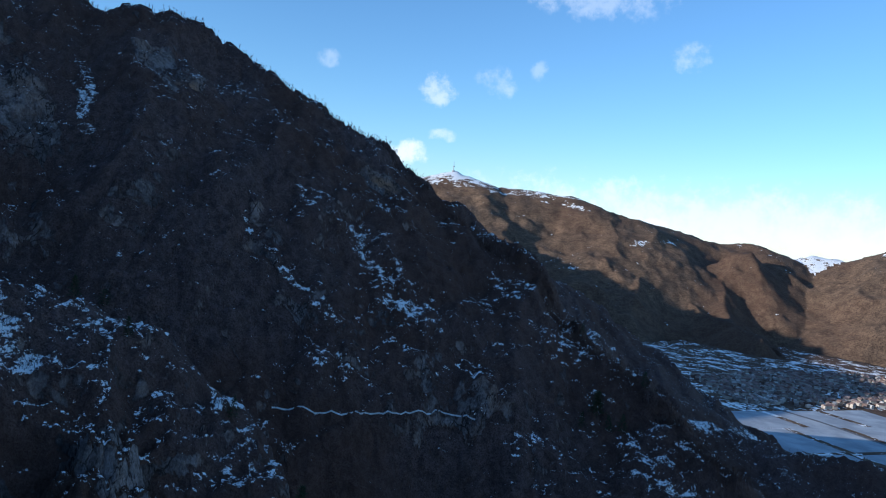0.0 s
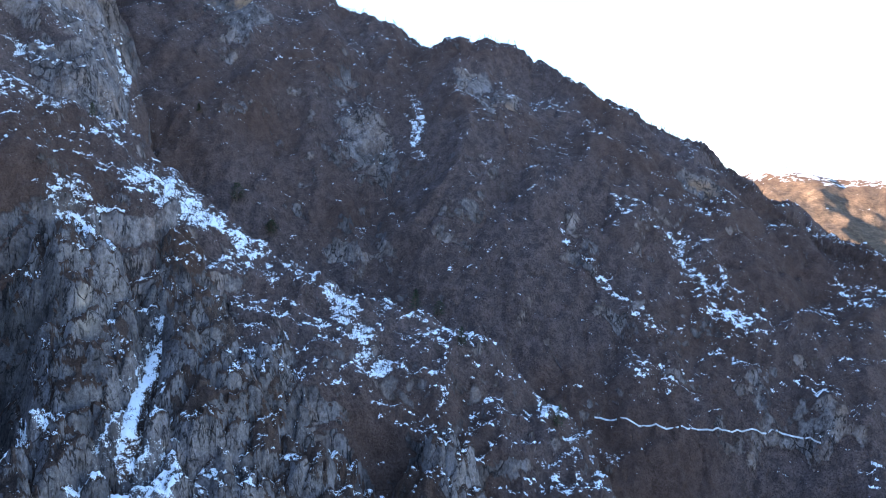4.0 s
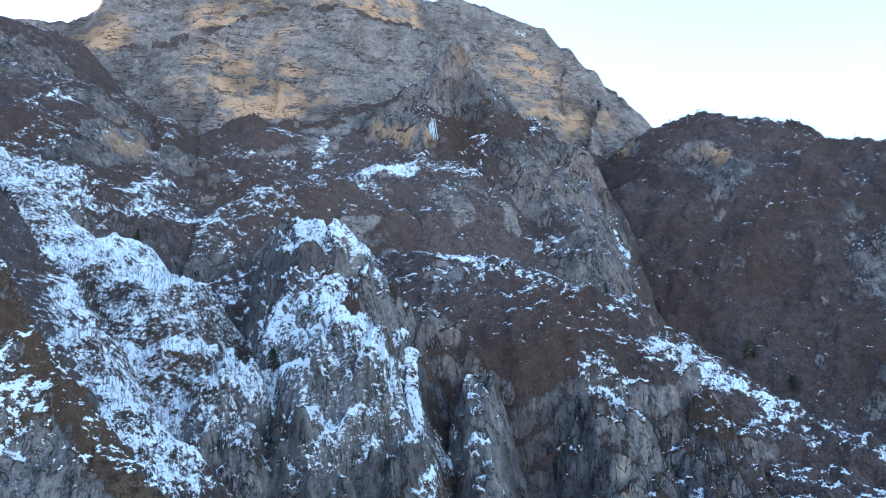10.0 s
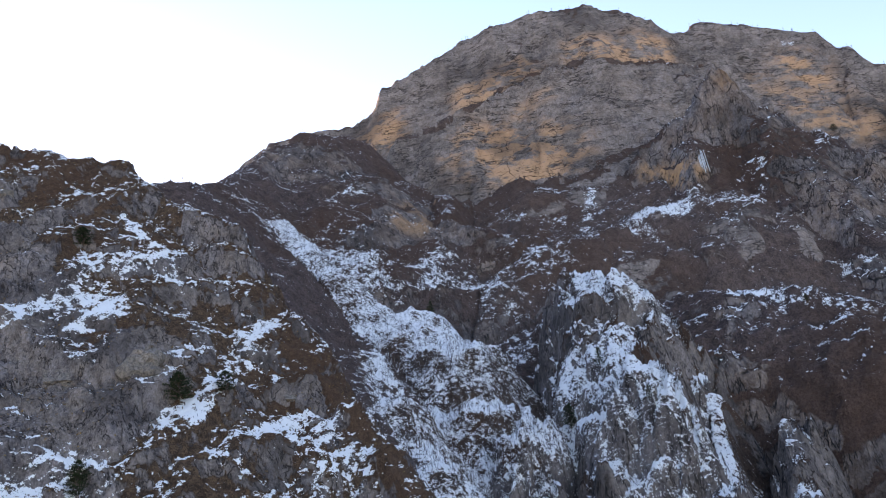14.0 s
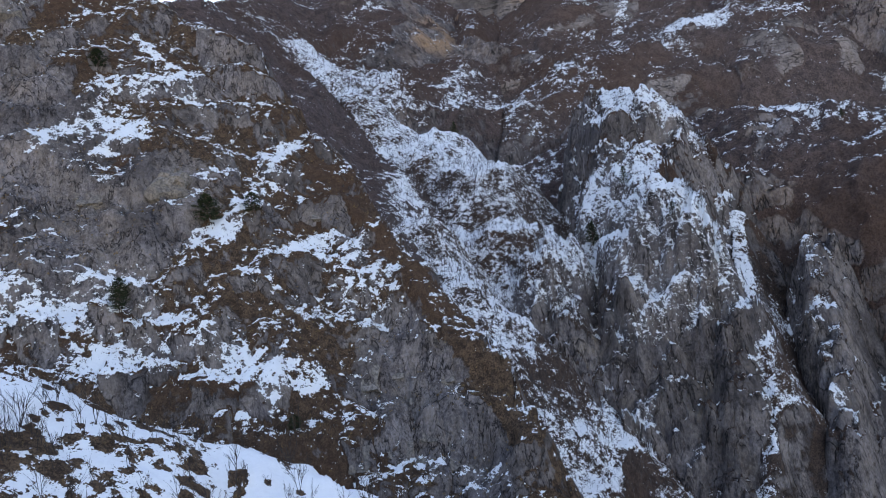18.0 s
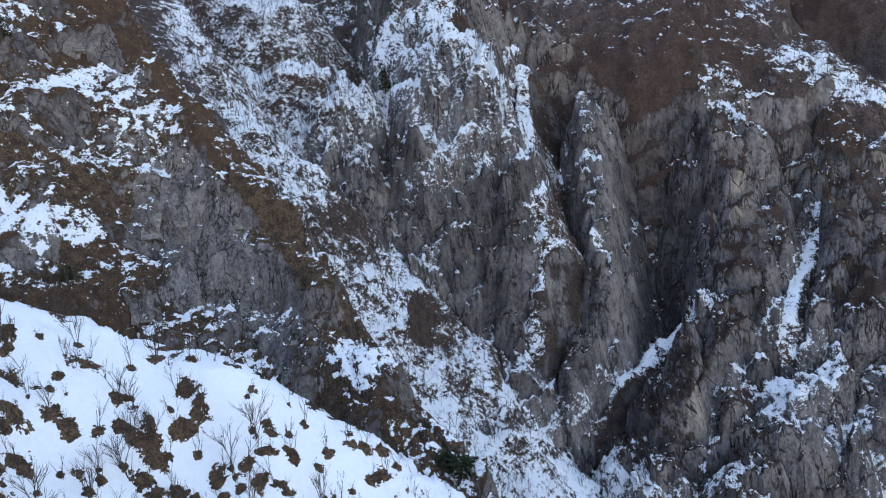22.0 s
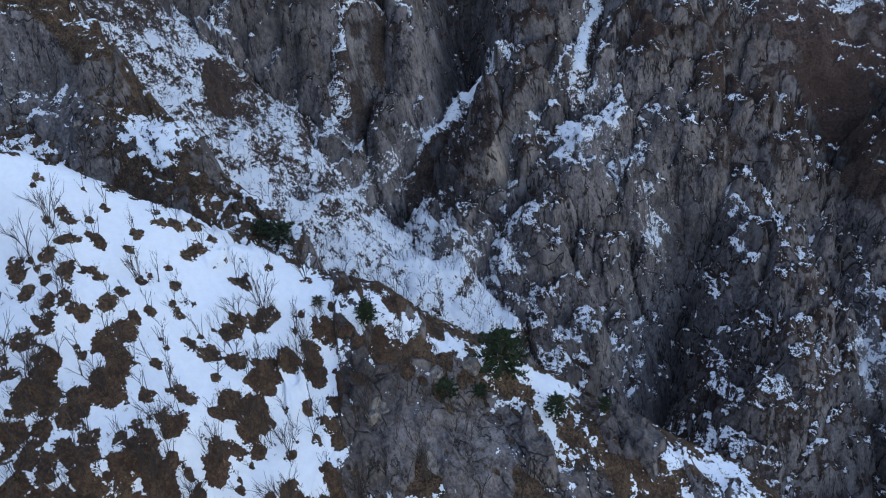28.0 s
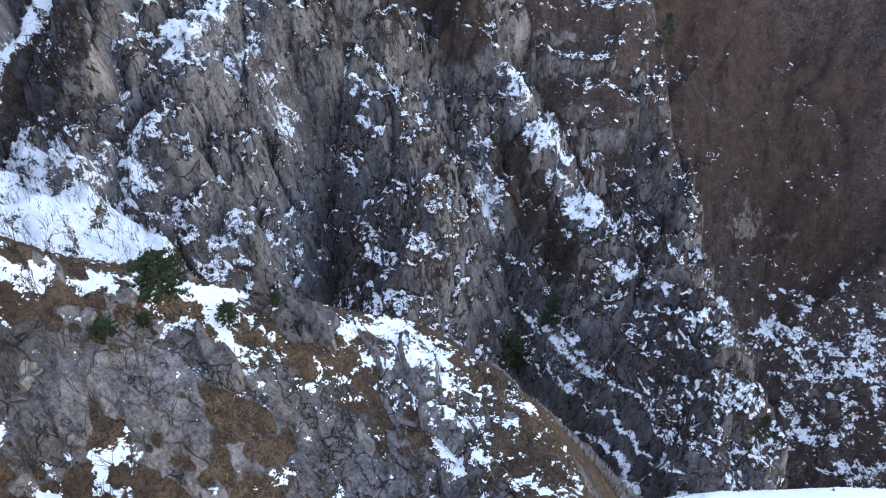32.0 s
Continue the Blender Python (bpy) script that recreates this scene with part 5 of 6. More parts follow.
REGIONS = [
    ("foreground_slope", ["A", "Z"], "steep near spur with patchy snow, brown dead grass and rock", "slope", mat_near),
    ("left_spur", ["B"], "brown grassy rock spur with snow patches", "rocky spur", mat_spur),
    ("ravine_floor", ["C", "C2", "C3", "N", "N2", "N3"], "snow-filled ravine with bare shrubs", "ravine", mat_mid),
    ("cliff_buttress", ["D", "D0", "D2"], "grey limestone buttress topped with snow", "cliff", mat_mid),
    ("cliff_rib", ["E", "F"], "steep grey rock ribs with snowy gullies", "cliff", mat_mid),
    ("cliff_wall", ["G", "G2", "H", "H2"], "tall grey cliff wall with snow ledges", "cliff", mat_mid),
    ("upper_slope", ["K", "U", "U2", "S"], "scrub-covered upper slope with rock bands and snow streaks", "mountain slope", mat_far),
    ("peak", ["P", "P2"], "rounded rock summit with orange-stained cliffs", "mountain peak", mat_peak),
    ("far_ridge", ["R"], "dark wooded mountain ridge with thin snow streaks", "mountain ridge", mat_far),
    # W in this region is the unseen ridge added to cast shade
    ("valley_spur", ["L", "L2", "W"], "low wooded spur above the valley", "hill", mat_far),
    ("distant_mountains", ["M", "M2", "M3", "M4", "M5", "M6"], "sunlit brown mountains with snowy tops", "mountains", mat_dist),
    ("valley_floor", [""], "snow-dusted valley floor with fields", "valley", mat_dist),
]



def build_regions():
    n, m = GX.shape
    idx = np.arange(n * m).reshape(n, m)
    nxt = np.roll(idx, -1, 0)
    quads = np.stack([idx[:, :-1], idx[:, 1:], nxt[:, 1:], nxt[:, :-1]], -1).reshape(-1, 4)
    names = [r[0] for r in RIDGES]
    group_of = np.zeros(len(names) + 1, np.int32)
    for g, (_, members, *_rest) in enumerate(REGIONS):
        for mm in members:
            group_of[names.index(mm) if mm else len(names)] = g
    owner = group_of[np.where(WHO < 0, len(names), WHO)]
    face_group = owner.reshape(-1)[quads[:, 0]]
    co = np.stack([GX, GY, GZ], -1).reshape(-1, 3)
    layers = {"snow": np.where(on("Z") | (on("A") & (GY < 12) & (GY > -40)), np.minimum(SNOW, 0.98), np.where(SNOW > 0.62, 0.62 + 0.2 * (1 - np.exp((0.62 - SNOW) / 0.2)), SNOW)).reshape(-1), "rock": ROCKY.reshape(-1), "warm": WARM.reshape(-1)}
    for g, (oname, members, label, category, material) in enumerate(REGIONS):
        q = quads[face_group == g]
        if len(q) == 0:
            continue
        used, inv = np.unique(q.reshape(-1), return_inverse=True)
        me = bpy.data.meshes.new(oname)
        me.vertices.add(len(used))
        me.vertices.foreach_set("co", co[used].astype(np.float32).reshape(-1))
        me.loops.add(len(q) * 4)
        me.loops.foreach_set("vertex_index", inv.astype(np.int32).reshape(-1))
        me.polygons.add(len(q))
        me.polygons.foreach_set("loop_start", np.arange(0, len(q) * 4, 4, dtype=np.int32))
        me.polygons.foreach_set("use_smooth", np.ones(len(q), bool))
        for key, arr in layers.items():
            at = me.attributes.new(key, "FLOAT", "POINT")
            at.data.foreach_set("value", arr[used].astype(np.float32))
        me.update(calc_edges=True)
        me.materials.append(material)
        tagged(new(oname, me), label, category, kind="structure")


build_regions()


# ---- helpers for things ----
def part(name, me_or_bm, material, parent, label=""):
    """Links a mesh (or a bmesh) as one object under a thing or a part."""
    if isinstance(me_or_bm, bmesh.types.BMesh):
        me = bpy.data.meshes.new(name)
        me_or_bm.to_mesh(me)
        me_or_bm.free()
    else:
        me = me_or_bm
    if material is not None and not me.materials:
        me.materials.append(material)
    ob = new(name, me)
    ob.parent = parent
    return tagged(ob, label)


def mesh_from(name, verts, faces, material=None, smooth=False):
    """A mesh from arrays of points and of faces with three or four corners each."""
    verts, faces = np.asarray(verts, np.float32), np.asarray(faces, np.int32)
    k = faces.shape[1]
    me = bpy.data.meshes.new(name)
    me.vertices.add(len(verts))
    me.vertices.foreach_set("co", verts.reshape(-1))
    me.loops.add(faces.size)
    me.loops.foreach_set("vertex_index", faces.reshape(-1))
    me.polygons.add(len(faces))
    me.polygons.foreach_set("loop_start", np.arange(0, faces.size, k, dtype=np.int32))
    me.polygons.foreach_set("use_smooth", np.full(len(faces), smooth))
    me.update(calc_edges=True)
    if material:
        me.materials.append(material)
    return me


def ground(x, y):
    z, _ = terrain(np.atleast_1d(np.asarray(x, float)), np.atleast_1d(np.asarray(y, float)))
    return z


def plain_mat(name, a, b, scale, rough=0.9, bump=0.0, per_object=0.0):
    m, nt, bs = mat_new(name, rough, 0.2)
    co = nt.nodes.new("ShaderNodeNewGeometry").outputs["Position"]
    f = noise_node(nt, co, scale, 5, 0.65)
    col = mix_col(nt, ramp(nt, f, 0.3, 0.7), a, b)
    if per_object:
        info = nt.nodes.new("ShaderNodeObjectInfo")
        col = mix_col(nt, math_node(nt, "MULTIPLY", info.outputs["Random"], per_object), col, tuple(0.35 * (p + q) * 0.5 for p, q in zip(a, b)))
    link(nt, col, bs.inputs["Base Color"])
    if bump:
        bn = nt.nodes.new("ShaderNodeBump")
        bn.inputs["Distance"].default_value = bump
        link(nt, f, bn.inputs["Height"])
        link(nt, bn.outputs[0], bs.inputs["Normal"])
    return m


mat_twig = plain_mat("bare_twigs", (0.03, 0.024, 0.022), (0.08, 0.062, 0.056), 0.8)
mat_twig_far = plain_mat("far_twigs", (0.065, 0.056, 0.056), (0.165, 0.14, 0.136), 0.15)
mat_wood = plain_mat("winter_woods", (0.05, 0.038, 0.037), (0.125, 0.092, 0.085), 0.06)
mat_brush = plain_mat("brown_brush", (0.04, 0.026, 0.022), (0.11, 0.068, 0.052), 0.1)
mat_bark = plain_mat("bark", (0.06, 0.045, 0.035), (0.13, 0.10, 0.08), 3.0, 0.95, 0.02)
mat_needle = plain_mat("needles", (0.012, 0.022, 0.010), (0.045, 0.065, 0.028), 1.6, 0.8)
mat_grass = plain_mat("dead_grass", (0.13, 0.08, 0.04), (0.30, 0.20, 0.10), 1.2)
mat_rock = plain_mat("boulder_rock", (0.09, 0.078, 0.071), (0.29, 0.25, 0.22), 1.6, 0.92, 0.15, 0.3)
mat_path = plain_mat("trodden_snow", (0.36, 0.36, 0.37), (0.62, 0.63, 0.64), 0.25, 0.8, 0.05)
mat_ice = plain_mat("ice", (0.40, 0.45, 0.49), (0.62, 0.66, 0.70), 0.5, 0.25, 0.2)

RNG = np.random.default_rng(7)


# ---- bare trees and shrubs ----
def limbs_to_mesh(limbs):
    """Three-sided tapered limbs (p, q, rp, rq) as points and quads."""
    vs, fs = [], []
    for p, q, rp, rq in limbs:
        p, q = np.array(p), np.array(q)
        d = q - p
        d = d / (np.linalg.norm(d) + 1e-9)
        u = np.cross(d, (0.31, 0.17, 0.93) if abs(d[2]) < 0.9 else (1.0, 0.1, 0))
        u /= np.linalg.norm(u)
        v = np.cross(d, u)
        n = len(vs)
        for c, r in ((p, rp), (q, rq)):
            for a in (0, 2.094, 4.189):
                vs.append(c + r * (math.cos(a) * u + math.sin(a) * v))
        for k in range(3):
            fs.append((n + k, n + (k + 1) % 3, n + 3 + (k + 1) % 3, n + 3 + k))
    return np.array(vs), np.array(fs)


def bare_limbs(seed, stems, levels, spread, thick):
    """Limbs of a bare tree one unit high, rooted at the origin."""
    rnd = random.Random(seed)
    trunk, crown = [], []

    def grow(p, d, length, r, level):
        bend = [rnd.uniform(-0.16, 0.16) for _ in range(3)]
        mid = [p[i] + d[i] * length * 0.5 for i in range(3)]
        end = [mid[i] + (d[i] + bend[i]) * length * 0.5 for i in range(3)]
        (trunk if level == 0 else crown).append((p, mid, r, r * 0.8))
        (trunk if level == 0 else crown).append((mid, end, r * 0.8, r * 0.5))
        if level >= levels:
            return
        for k in range(rnd.randint(2, 4) if level else rnd.randint(4, 6)):
            f = rnd.uniform(0.35, 1.0)
            q = [p[i] + (mid[i] - p[i]) * min(1, f * 2) if f < 0.5 else mid[i] + (end[i] - mid[i]) * (f - 0.5) * 2 for i in range(3)]
            a = rnd.uniform(0, 6.283)
            s = rnd.uniform(0.45, 0.9) * spread
            nd_ = Vector((d[0] + math.cos(a) * s, d[1] + math.sin(a) * s, max(0.15, d[2] * 0.8 + rnd.uniform(0.0, 0.4)))).normalized()
            grow(q, list(nd_), length * rnd.uniform(0.42, 0.72), r * 0.6, level + 1)

    for s in range(stems):
        a = rnd.uniform(0, 6.283)
        lean = rnd.uniform(0.05, 0.35) if stems > 1 else rnd.uniform(0, 0.15)
        d = Vector((math.cos(a) * lean, math.sin(a) * lean, 1)).normalized()
        grow([0.03 * math.cos(a), 0.03 * math.sin(a), -0.03], list(d), rnd.uniform(0.5, 0.62), thick, 0)
    return trunk, crown


def scatter(name, variants, xs, ys, heights, material, label, category):
    """Many small plants joined into one mesh of kind stuff."""
    zs = ground(xs, ys)
    pick = RNG.integers(0, len(variants), len(xs))
    turn = RNG.uniform(0, 6.283, len(xs))
    V, F, base = [], [], 0
    for k, (vv, ff) in enumerate(variants):
        sel = np.nonzero(pick == k)[0]
        if len(sel) == 0:
            continue
        c, s = np.cos(turn[sel])[:, None], np.sin(turn[sel])[:, None]
        h = heights[sel][:, None]
        wide = RNG.uniform(0.85, 1.3, len(sel))[:, None]
        x = (vv[None, :, 0] * c - vv[None, :, 1] * s) * h * wide + xs[sel][:, None]
        y = (vv[None, :, 0] * s + vv[None, :, 1] * c) * h * wide + ys[sel][:, None]
        z = vv[None, :, 2] * h + zs[sel][:, None] - 0.1
        V.append(np.stack([x, y, z], -1).reshape(-1, 3))
        F.append((ff[None] + (np.arange(len(sel)) * len(vv))[:, None, None] + base).reshape(-1, ff.shape[1]))
        base += len(sel) * len(vv)
    me = mesh_from(name, np.concatenate(V), np.concatenate(F), material)
    return tagged(new(name, me), label, category, kind="stuff")


def choose(mask, n):
    ii, jj = np.nonzero(mask)
    k = RNG.choice(len(ii), min(n, len(ii)), replace=False)
    a, b = ii[k], jj[k]
    return GX[a, b] + RNG.normal(0, 0.6, len(a)), GY[a, b] + RNG.normal(0, 0.6, len(a))


# slope of the ground at the grid's points, and the part of it that faces the walk
_dz = np.abs(np.gradient(GZ, axis=1)) / np.maximum(np.abs(np.gradient(RR, axis=1)), 0.05)
FRONT = np.zeros(GX.shape, bool)
FRONT[:NAZ] = True

far_kinds = [limbs_to_mesh(sum(bare_limbs(100 + k, 1, 1, 0.75, 0.028), [])) for k in range(6)]
mid_kinds = [limbs_to_mesh(sum(bare_limbs(200 + k, 1 + k % 2, 2, 0.8, 0.011), [])[:26]) for k in range(6)]
bush_kinds = [limbs_to_mesh(sum(bare_limbs(300 + k, 4, 1, 0.9, 0.018), [])[:18]) for k in range(5)]

_pts = {r[0]: r[1] for r in RIDGES}
_dC, _zC, _ = line_dist(GX, GY, _pts["C"])
ravine = FRONT & (_dC < 62) & (np.abs(GZ - _zC) < 34) & ~on("A") & ~(on("B") & (_dz > 1.2))
x, y = choose(ravine, 2600)
scatter("ravine_thicket", mid_kinds, x, y, RNG.uniform(2.6, 8.0, len(x)), mat_twig_far, "leafless grey trees in the snowy ravine", "trees")
x, y = choose(FRONT & (SNOW > 0.47) & (RR > 300) & (RR < 720) & on("C", "C3", "S", "P", "D2", "K", "U2"), 2700)
scatter("upper_ravine_trees", mid_kinds, x, y, RNG.uniform(3.5, 8.5, len(x)), mat_twig_far, "leafless grey trees on the snowy upper ravine", "trees")
_dR, _, _ = line_dist(GX, GY, _pts["R"])
x, y = choose(FRONT & on("R") & (_dR < 10), 2300)
scatter("ridge_trees", far_kinds, x, y, RNG.uniform(3.0, 6.5, len(x)), mat_brush, "bare trees along the ridge crest", "trees")
x, y = choose(FRONT & on("R", "L2"), 4200)
scatter("slope_woods", far_kinds, x, y, RNG.uniform(3.0, 6.5, len(x)), mat_brush, "brown leafless woods on the far slope", "woods")
x, y = choose(FRONT & on("P", "U", "U2", "S") & (_dz < 1.35) & (RR > 480), 4200)
scatter("shelf_woods", far_kinds, x, y, RNG.uniform(3.0, 6.5, len(x)), mat_wood, "brown leafless scrub below the summit cliffs", "scrub")
x, y = choose(FRONT & on("R") & (RR < 620) & (GX > -40) & (GZ < 330), 1500)
scatter("gorge_woods", far_kinds, x, y, RNG.uniform(3.0, 7.0, len(x)), mat_wood, "brown leafless woods low on the gorge side", "woods")
_dL, _, _ = line_dist(GX, GY, _pts["P2"])
x, y = choose(FRONT & on("P", "P2") & (_dL < 5), 420)
scatter("ledge_trees", far_kinds, x, y, RNG.uniform(2.5, 5.5, len(x)), mat_brush, "bare trees along the ledge of the summit cliff", "trees")
x, y = choose(FRONT & on("K", "D", "D0", "D2", "E", "F", "G", "G2", "H", "H2") & (_dz < 1.7), 2600)
scatter("cliff_scrub", bush_kinds, x, y, RNG.uniform(1.2, 3.4, len(x)), mat_brush, "brown leafless shrubs on the cliff ledges", "scrub")
x, y = choose(FRONT & on("B") & (_dz < 1.6), 700)
scatter("spur_scrub", bush_kinds, x, y, RNG.uniform(0.6, 1.8, len(x)), mat_twig, "low leafless shrubs on the rocky spur", "scrub")

# foreground snow slope: shrubs as things, grass tufts as stuff
_near = FRONT & on("A") & (RR > 30)
shrub_parts = []
for k in range(6):
    stems = []
    for j in range(2 + k % 3):
        v, f = limbs_to_mesh(sum(bare_limbs(400 + 10 * k + j, 1, 2, 0.6, 0.010), []))
        lean = Euler((0.28 * math.cos(j * 2.2 + k), 0.28 * math.sin(j * 2.2 + k), j * 2.2)).to_matrix()
        stems.append(mesh_from("stem", v @ np.array(lean).T, f, mat_twig))
    shrub_parts.append(stems)
_bush = HOLES[(HOLES[:, 1] < 14)][:295]
x, y = _bush[:, 0], _bush[:, 1]
z = ground(x, y)
first = {}
for i in range(len(x)):
    k = i % 6
    h = float(RNG.uniform(2.6, 6.0))
    m = Matrix.LocRotScale((x[i], y[i], z[i] - 0.05), Euler((0, 0, float(RNG.uniform(0, 6.28)))), (h, h, h))
    if k not in first:
        root = tagged(new("bare_shrub"), "leafless grey shrub standing in patchy snow", "shrub", "shrubs on the snow slope")
        for stem in shrub_parts[k]:
            part("stem", stem, None, root)
        root.matrix_basis = m
        first[k] = root
    else:
        made = copy_thing(first[k], Matrix.Identity(4))
        made.matrix_basis = m
thin_kinds = [limbs_to_mesh(sum(bare_limbs(500 + k, 2 + k % 2, 2, 0.55, 0.009), [])[:34]) for k in range(6)]
x, y = HOLES[295:, 0], HOLES[295:, 1]
scatter("slope_brush", thin_kinds, x, y, RNG.uniform(1.8, 5.0, len(x)), mat_twig, "thin leafless brush in hollows of the snow", "brush")
x, y = HOLES[:, 0], HOLES[:, 1]
scatter("hollow_scrub", bush_kinds, x, y, RNG.uniform(0.35, 0.8, len(x)), mat_twig, "dark low scrub in hollows of the snow", "scrub")


def tuft_kind(seed):
    rnd = random.Random(seed)
    vs, fs = [], []
    for _ in range(14):
        a, o = rnd.uniform(0, 6.283), rnd.uniform(0, 0.5)
        bx, by = math.cos(a * 3.1) * o, math.sin(a * 3.1) * o
        tip = (bx + math.cos(a) * 0.6, by + math.sin(a) * 0.6, rnd.uniform(0.3, 1.0))
        n = len(vs)
        vs += [(bx - 0.12 * math.sin(a), by + 0.12 * math.cos(a), -0.1), (bx + 0.12 * math.sin(a), by - 0.12 * math.cos(a), -0.1), tip]
        fs.append((n, n + 1, n + 2))
    return np.array(vs), np.array(fs)


tufts = [tuft_kind(k) for k in range(6)]
x, y = choose(_near & (SNOW < 0.55), 6500)
scatter("slope_grass", tufts, x, y, RNG.uniform(0.15, 0.42, len(x)), mat_grass, "tufts of dead brown grass on the near slope", "grass")
x, y = choose(FRONT & on("B") & (_dz < 1.5), 3000)
scatter("spur_grass", tufts, x, y, RNG.uniform(0.3, 0.7, len(x)), mat_grass, "tufts of dead brown grass on the rocky spur", "grass")


# ---- evergreens ----
def pine_meshes(seed, boughs, clumps, needles, bushy):
    """Trunk and crown of a conifer one unit high."""
    rnd = random.Random(seed)
    limbs = [((0, 0, -0.04), (0.01, 0.005, 0.5), 0.028, 0.018), ((0.01, 0.005, 0.5), (0.0, 0.0, 0.98), 0.018, 0.004)]
    vs, fs = [], []
    for b in range(boughs):
        f = (b + rnd.random()) / boughs
        zb = (0.13 + 0.85 * f) if not bushy else (0.10 + 0.82 * f)
        reach = (0.34 * (1 - f) ** 0.8 + 0.03) if not bushy else 0.48 * math.sin(math.pi * min(1, 0.22 + 0.78 * f)) ** 0.7 + 0.02
        reach *= rnd.uniform(0.6, 1.12)
        a = b * 2.39996 + rnd.uniform(-0.4, 0.4)
        rise = rnd.uniform(-0.02, 0.22) if bushy else rnd.uniform(-0.16, 0.04)
        end = (math.cos(a) * reach, math.sin(a) * reach, zb + reach * rise)
        limbs.append(((0, 0, zb), end, 0.008, 0.002))
        for c in range(clumps):
            g = 0.3 + 0.7 * (c + rnd.random()) / clumps
            cx, cy, cz = end[0] * g, end[1] * g, zb + (end[2] - zb) * g
            for _ in range(needles):
                th, ph = rnd.uniform(0, 6.283), rnd.uniform(-0.3, 1.2)
                L = rnd.uniform(0.05, 0.10)
                dx, dy, dz = math.cos(th) * math.cos(ph) * L, math.sin(th) * math.cos(ph) * L, math.sin(ph) * L
                ox, oy, oz = rnd.gauss(0, 0.018), rnd.gauss(0, 0.018), rnd.gauss(0, 0.012)
                n = len(vs)
                w = 0.020
                vs += [(cx + ox - dy / L * w, cy + oy + dx / L * w, cz + oz), (cx + ox + dy / L * w, cy + oy - dx / L * w, cz + oz), (cx + ox + dx, cy + oy + dy, cz + oz + dz)]
                fs.append((n, n + 1, n + 2))
    tv, tf = limbs_to_mesh(limbs)
    return mesh_from("trunk", tv, tf, mat_bark), mesh_from("crown", vs, fs, mat_needle)


PINES = {"near": [pine_meshes(11, 62, 5, 9, True), pine_meshes(12, 56, 5, 9, True)],
         "mid": [pine_meshes(21, 40, 4, 6, False), pine_meshes(22, 36, 4, 6, True)],
         "far": [pine_meshes(31, 34, 3, 6, False)]}
PINE_LABEL = {"near": "dark green bushy pine on the rocky slope", "mid": "dark green pine among snow and cliffs", "far": "dark green conifer on the far wooded slope"}
_count = [0]


def pine(px, py, h, kind):
    _count[0] += 1
    tr, cr = PINES[kind][_count[0] % len(PINES[kind])]
    root = tagged(new("pine_tree"), PINE_LABEL[kind], "pine tree", "pines on the mountain")
    root.matrix_basis = Matrix.LocRotScale((px, py, float(ground(px, py)[0]) - 0.1), Euler((0.04 * math.sin(_count[0]), 0.05 * math.cos(_count[0] * 2), _count[0] * 1.7)), (h * 1.0, h * 1.0, h))
    part("trunk", tr, None, root)
    part("crown", cr, None, root)


JUNIPER = pine_meshes(41, 46, 5, 10, True)


def juniper(px, py, w):
    root = tagged(new("juniper_bush"), "low dark green juniper bush on brown grass", "bush", "junipers on the slope")
    root.matrix_basis = Matrix.LocRotScale((px, py, float(ground(px, py)[0]) - 0.12 * w), Euler((0, 0, px)), (w, w, w * 0.5))
    part("stem", JUNIPER[0], None, root)
    part("foliage", JUNIPER[1], None, root)


def snag(px, py, h):
    tr, cr = bare_limbs(int(abs(px)), 1, 1, 0.35, 0.010)
    a, b = limbs_to_mesh(tr), limbs_to_mesh(cr)
    root = tagged(new("slender_tree"), "slender leafless tree on the brown spur", "bare tree")
    root.matrix_basis = Matrix.LocRotScale((px, py, float(ground(px, py)[0]) - 0.1), Euler((0, 0, px)), (h * 0.6, h * 0.6, h * 0.8))
    part("trunk", mesh_from("trunk", a[0], a[1], mat_twig), None, root)
    part("branches", mesh_from("branches", b[0], b[1], mat_twig), None, root)


def boulder(px, py, size):
    bm = bmesh.new()
    bmesh.ops.create_icosphere(bm, subdivisions=3, radius=1)
    off = Vector((px * 0.37, py * 0.21, size))
    for v in bm.verts:
        n = noise.noise(v.co * 1.1 + off) * 0.45 + noise.noise(v.co * 2.7 + off) * 0.2
        cell = noise.cell(v.co * 1.4 + off) * 0.16
        v.co *= 1 + n + cell
        v.co.z *= 0.8
    me = bpy.data.meshes.new("boulder")
    bm.to_mesh(me)
    bm.free()
    me.materials.append(mat_rock)
    ob = tagged(new("boulder", me), "weathered grey limestone boulder on the slope", "boulder", "boulders on the slope")
    ob.matrix_basis = Matrix.LocRotScale((px, py, float(ground(px, py)[0]) - 0.5 * size), Euler((0.2, 0.1, px)), (size, size * 0.85, size))


